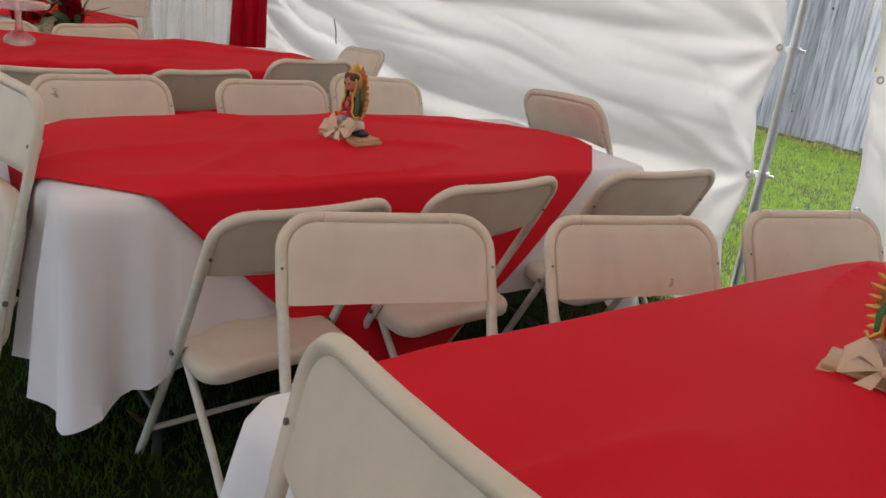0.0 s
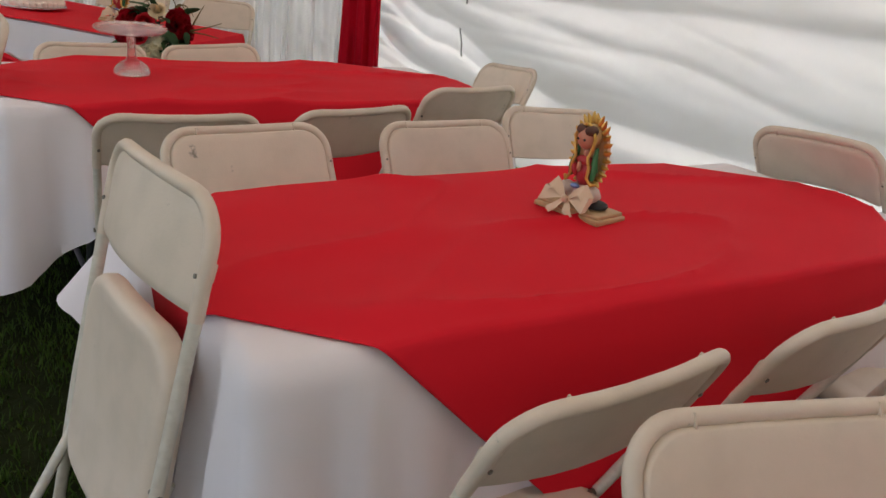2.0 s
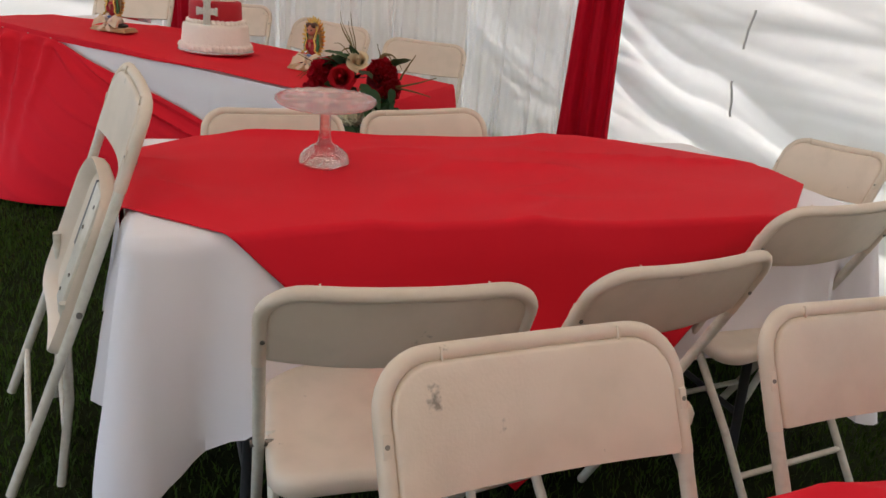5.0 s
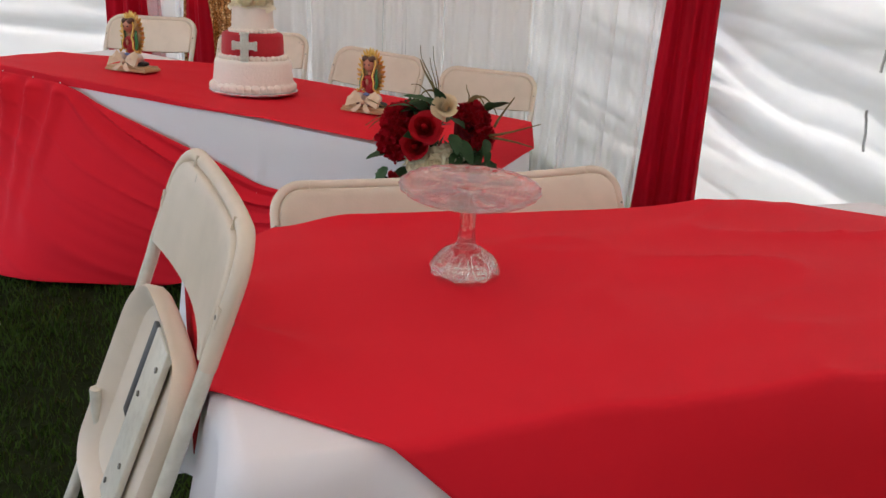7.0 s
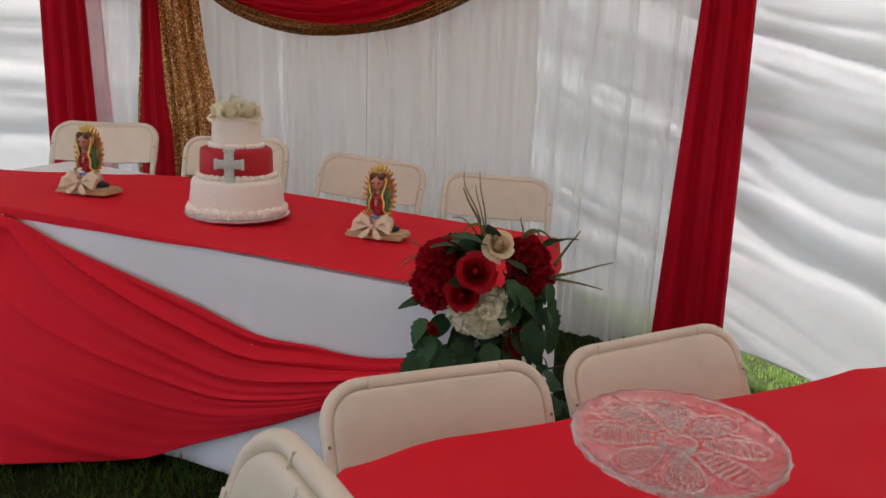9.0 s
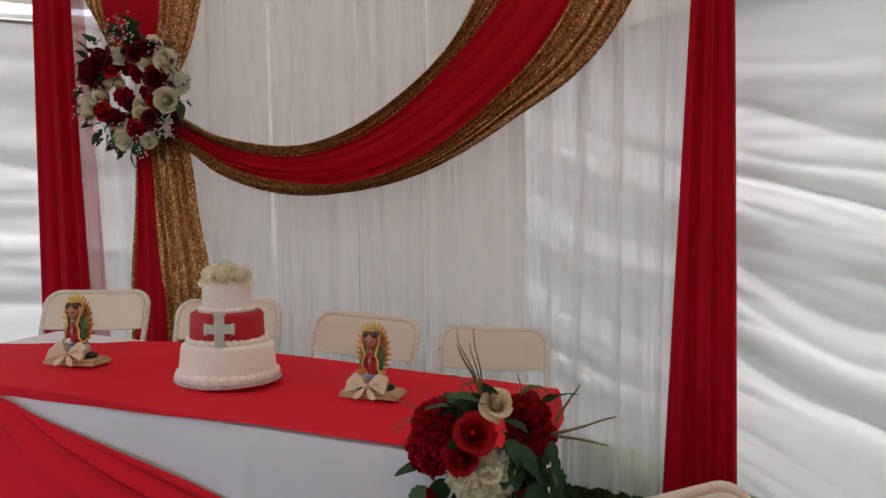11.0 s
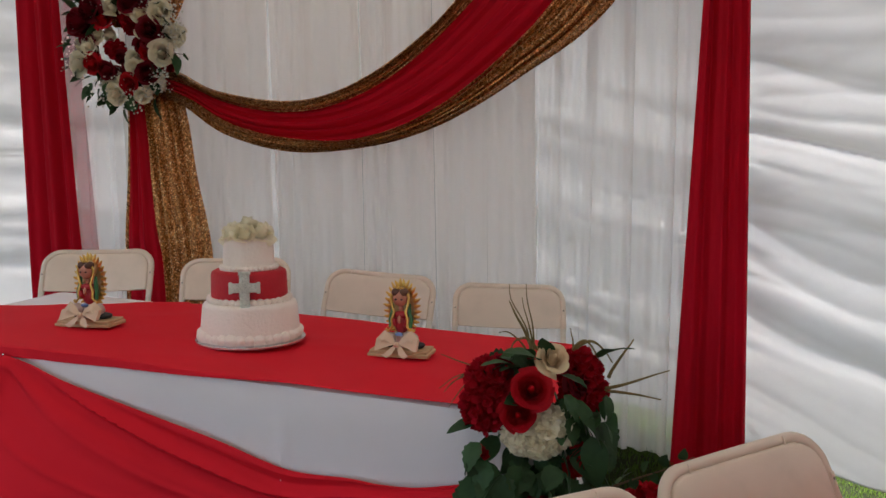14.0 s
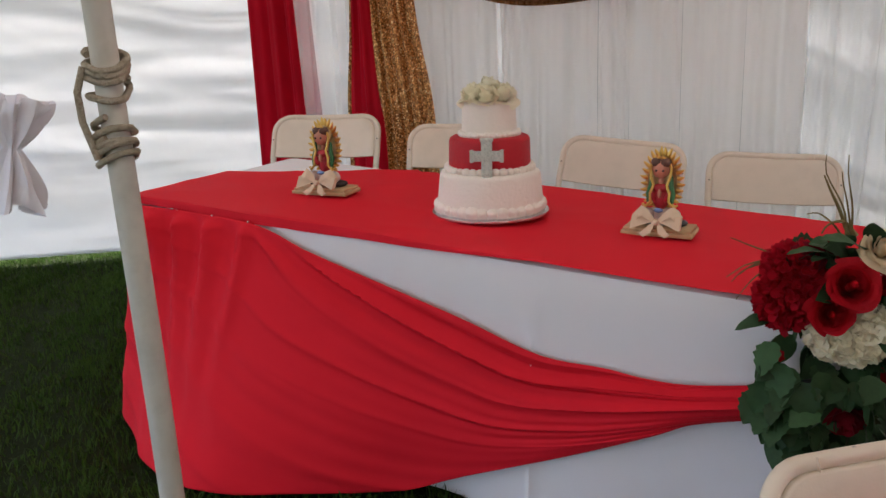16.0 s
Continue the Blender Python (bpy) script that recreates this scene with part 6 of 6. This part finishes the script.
def fence():
    f = thing("wooden_fence", "weathered grey upright board fence on the lawn", "fence", m=pose(8.65, 0, 0, 0, 0, 0))
    meshes = []
    for k in range(4):
        bm = bmesh.new()
        rnd = random.Random(k)
        box(bm, -0.011, -0.1175, 0.0, 0.011, 0.1175, 2.05 + rnd.uniform(-0.05, 0.05), 0.003)
        for v in bm.verts:
            v.co.y += 0.004 * noise.noise(v.co * 3 + Vector((k, 0, 0)))
        meshes.append(mesh_from("plank", bm, M_PLANK, smooth=False))
    rnd = random.Random(9)
    for i in range(46):
        y = -1.5 + 0.239 * i
        ob = new("plank", meshes[i % 4])
        ob.parent = f
        ob.matrix_basis = pose(rnd.uniform(-0.016, 0.016), y, 0.02 + rnd.uniform(-0.03, 0.04), rnd.uniform(-0.35, 0.35), 0, rnd.uniform(-2, 2))
        for _ in range(rnd.choice((0, 1, 1, 2))):
            kb = bmesh.new()
            disc(kb, (-0.011, rnd.uniform(-0.08, 0.08), rnd.uniform(0.15, 1.8)), (-1, 0, 0), rnd.uniform(0.008, 0.018), 0.002, seg=9)
            part("knot", kb, M_KNOT, ob)
    for z in (0.5, 1.6):
        bm = bmesh.new()
        box(bm, 0.014, -1.6, z - 0.045, 0.05, 9.5, z + 0.045, 0.004)
        part("rail", bm, M_PLANK, f)


fence()


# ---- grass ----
# lit copy of the tent's grass: outdoor sunlight put into the blade colour
M_GRASS_LIT = material("short pale lawn blade", (0.145, 0.235, 0.042), 0.6, grain=0.5, scale=5, dark=(0.12, 0.18, 0.025), translucent=0.4, spec=0.1)
M_STRAW = material("dry straw blade", (0.30, 0.22, 0.10), 0.8, grain=0.5, scale=20, dark=(0.14, 0.10, 0.05), spec=0.1)


def grass_sheet(name, x0, x1, y0, y1, per_m2, h, seed, mat=M_GRASS):
    rng = np.random.default_rng(seed)
    n = int((x1 - x0) * (y1 - y0) * per_m2)
    x, y = rng.uniform(x0, x1, n), rng.uniform(y0, y1, n)
    dens = np.sin(x * 5.1 + np.sin(y * 3.3) * 2) * np.sin(y * 4.7 + np.sin(x * 2.9) * 2)
    tuft = np.sin(x * 23 + 3 * np.sin(y * 9)) * np.sin(y * 19 + 3 * np.sin(x * 7))
    ok = rng.uniform(-1.5, 1.1, n) < dens * 0.7 + tuft * 0.6
    x, y = x[ok], y[ok]
    n = len(x)
    gz = np.array([ground_z(a, b) for a, b in zip(x, y)])
    a = rng.uniform(0, 2 * np.pi, n)
    hh = h * rng.uniform(0.4, 1.1, n) * (1 + 0.35 * tuft[ok])
    w = rng.uniform(0.0012, 0.0034, n)
    lean = rng.uniform(0.2, 1.1, n) * hh
    la = rng.uniform(0, 2 * np.pi, n)
    cx, cy = np.cos(a) * w, np.sin(a) * w
    lx, ly = np.cos(la) * lean, np.sin(la) * lean
    v = np.empty((n, 5, 3))
    v[:, 0] = np.stack([x - cx, y - cy, gz - 0.004], 1)
    v[:, 1] = np.stack([x + cx, y + cy, gz - 0.004], 1)
    v[:, 2] = np.stack([x + cx * 0.8 + lx * 0.35, y + cy * 0.8 + ly * 0.35, gz + hh * 0.62], 1)
    v[:, 3] = np.stack([x - cx * 0.8 + lx * 0.35, y - cy * 0.8 + ly * 0.35, gz + hh * 0.62], 1)
    v[:, 4] = np.stack([x + lx, y + ly, gz + hh], 1)
    base = np.arange(n)[:, None] * 5
    me = bpy.data.meshes.new(name)
    me.vertices.add(n * 5)
    me.vertices.foreach_set("co", v.ravel())
    loops = np.concatenate([base + np.array([0, 1, 2, 3]), base + np.array([3, 2, 4])], 1).ravel()
    me.loops.add(len(loops))
    me.loops.foreach_set("vertex_index", loops.astype(np.int32))
    me.polygons.add(n * 2)
    starts = (np.arange(n)[:, None] * 7 + np.array([0, 4])).ravel()
    me.polygons.foreach_set("loop_start", starts.astype(np.int32))
    me.update(calc_edges=True)
    me.validate()
    me.materials.append(mat)
    tagged(new(name, me), "dry straw-coloured grass along a fence" if mat is M_STRAW else "mown lawn grass", "grass", kind="stuff")


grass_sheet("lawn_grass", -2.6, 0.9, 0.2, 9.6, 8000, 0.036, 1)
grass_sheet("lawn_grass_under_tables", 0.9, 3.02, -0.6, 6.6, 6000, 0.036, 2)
# the lit copy starts inside the wall, painting a bright strip under its hem
grass_sheet("lawn_grass_outside", 3.02, 8.45, -0.5, 7.6, 6500, 0.034, 3, M_GRASS_LIT)
grass_sheet("dry_grass_by_fence", 8.1, 8.62, -0.5, 7.6, 1500, 0.05, 4, M_STRAW)


# ---- small things ----
M_DRY = material("dry brown leaf", (0.24, 0.11, 0.05), 0.8, grain=0.4, scale=60, dark=(0.1, 0.05, 0.02))


def dry_leaf():
    me = leaf_mesh("dry_leaf", M_DRY, 0.11, 0.04, -0.02, 9, 0.15)
    ob = new("dry_leaf", me)
    ob.matrix_basis = pose(0.915, 1.35, 0.045, 30, 20, 70)
    tagged(ob, "dry brown leaf fallen on the lawn", "leaf")


dry_leaf()


def fabric_bunch():
    """Spare wall cloth rolled and tied against the end wall: a knot with flaring pleats above and below."""
    rows = []
    for j in range(25):
        v = j / 24
        z = -0.34 + 0.62 * v
        open_ = 0.035 + 0.15 * abs(z / 0.34) ** 0.8
        row = []
        for i in range(64):
            a = 2 * math.pi * i / 64
            r = open_ * (1 + 0.35 * math.sin(7 * a + 2 * noise.noise(Vector((z * 4, 1, 0)))) + 0.2 * math.sin(13 * a + 1))
            row.append((r * math.cos(a) + 0.05 * noise.noise(Vector((z * 3, 2, 0))), 0.55 * r * math.sin(a), z + 0.02 * math.sin(5 * a) * abs(z) * 4))
        rows.append(row)
    bm = bmesh.new()
    grid(bm, rows, close=True)
    bunch = thing("tied_cloth_bunch", "white cloth bunched and tied against the tent end wall", "cloth bunch", m=pose(-1.125, 8.47, 0.77, 0, 14, 0))
    part("cloth", bm, M_WCLOTH, bunch)
    bm = bmesh.new()
    tube(bm, [(0, 0, 0.0), (0.01, 0.05, 0.03), (0.0, 0.16, 0.05)], 0.006, 6)
    part("tie", bm, M_ROPE, bunch, "cord to the wall")


fabric_bunch()
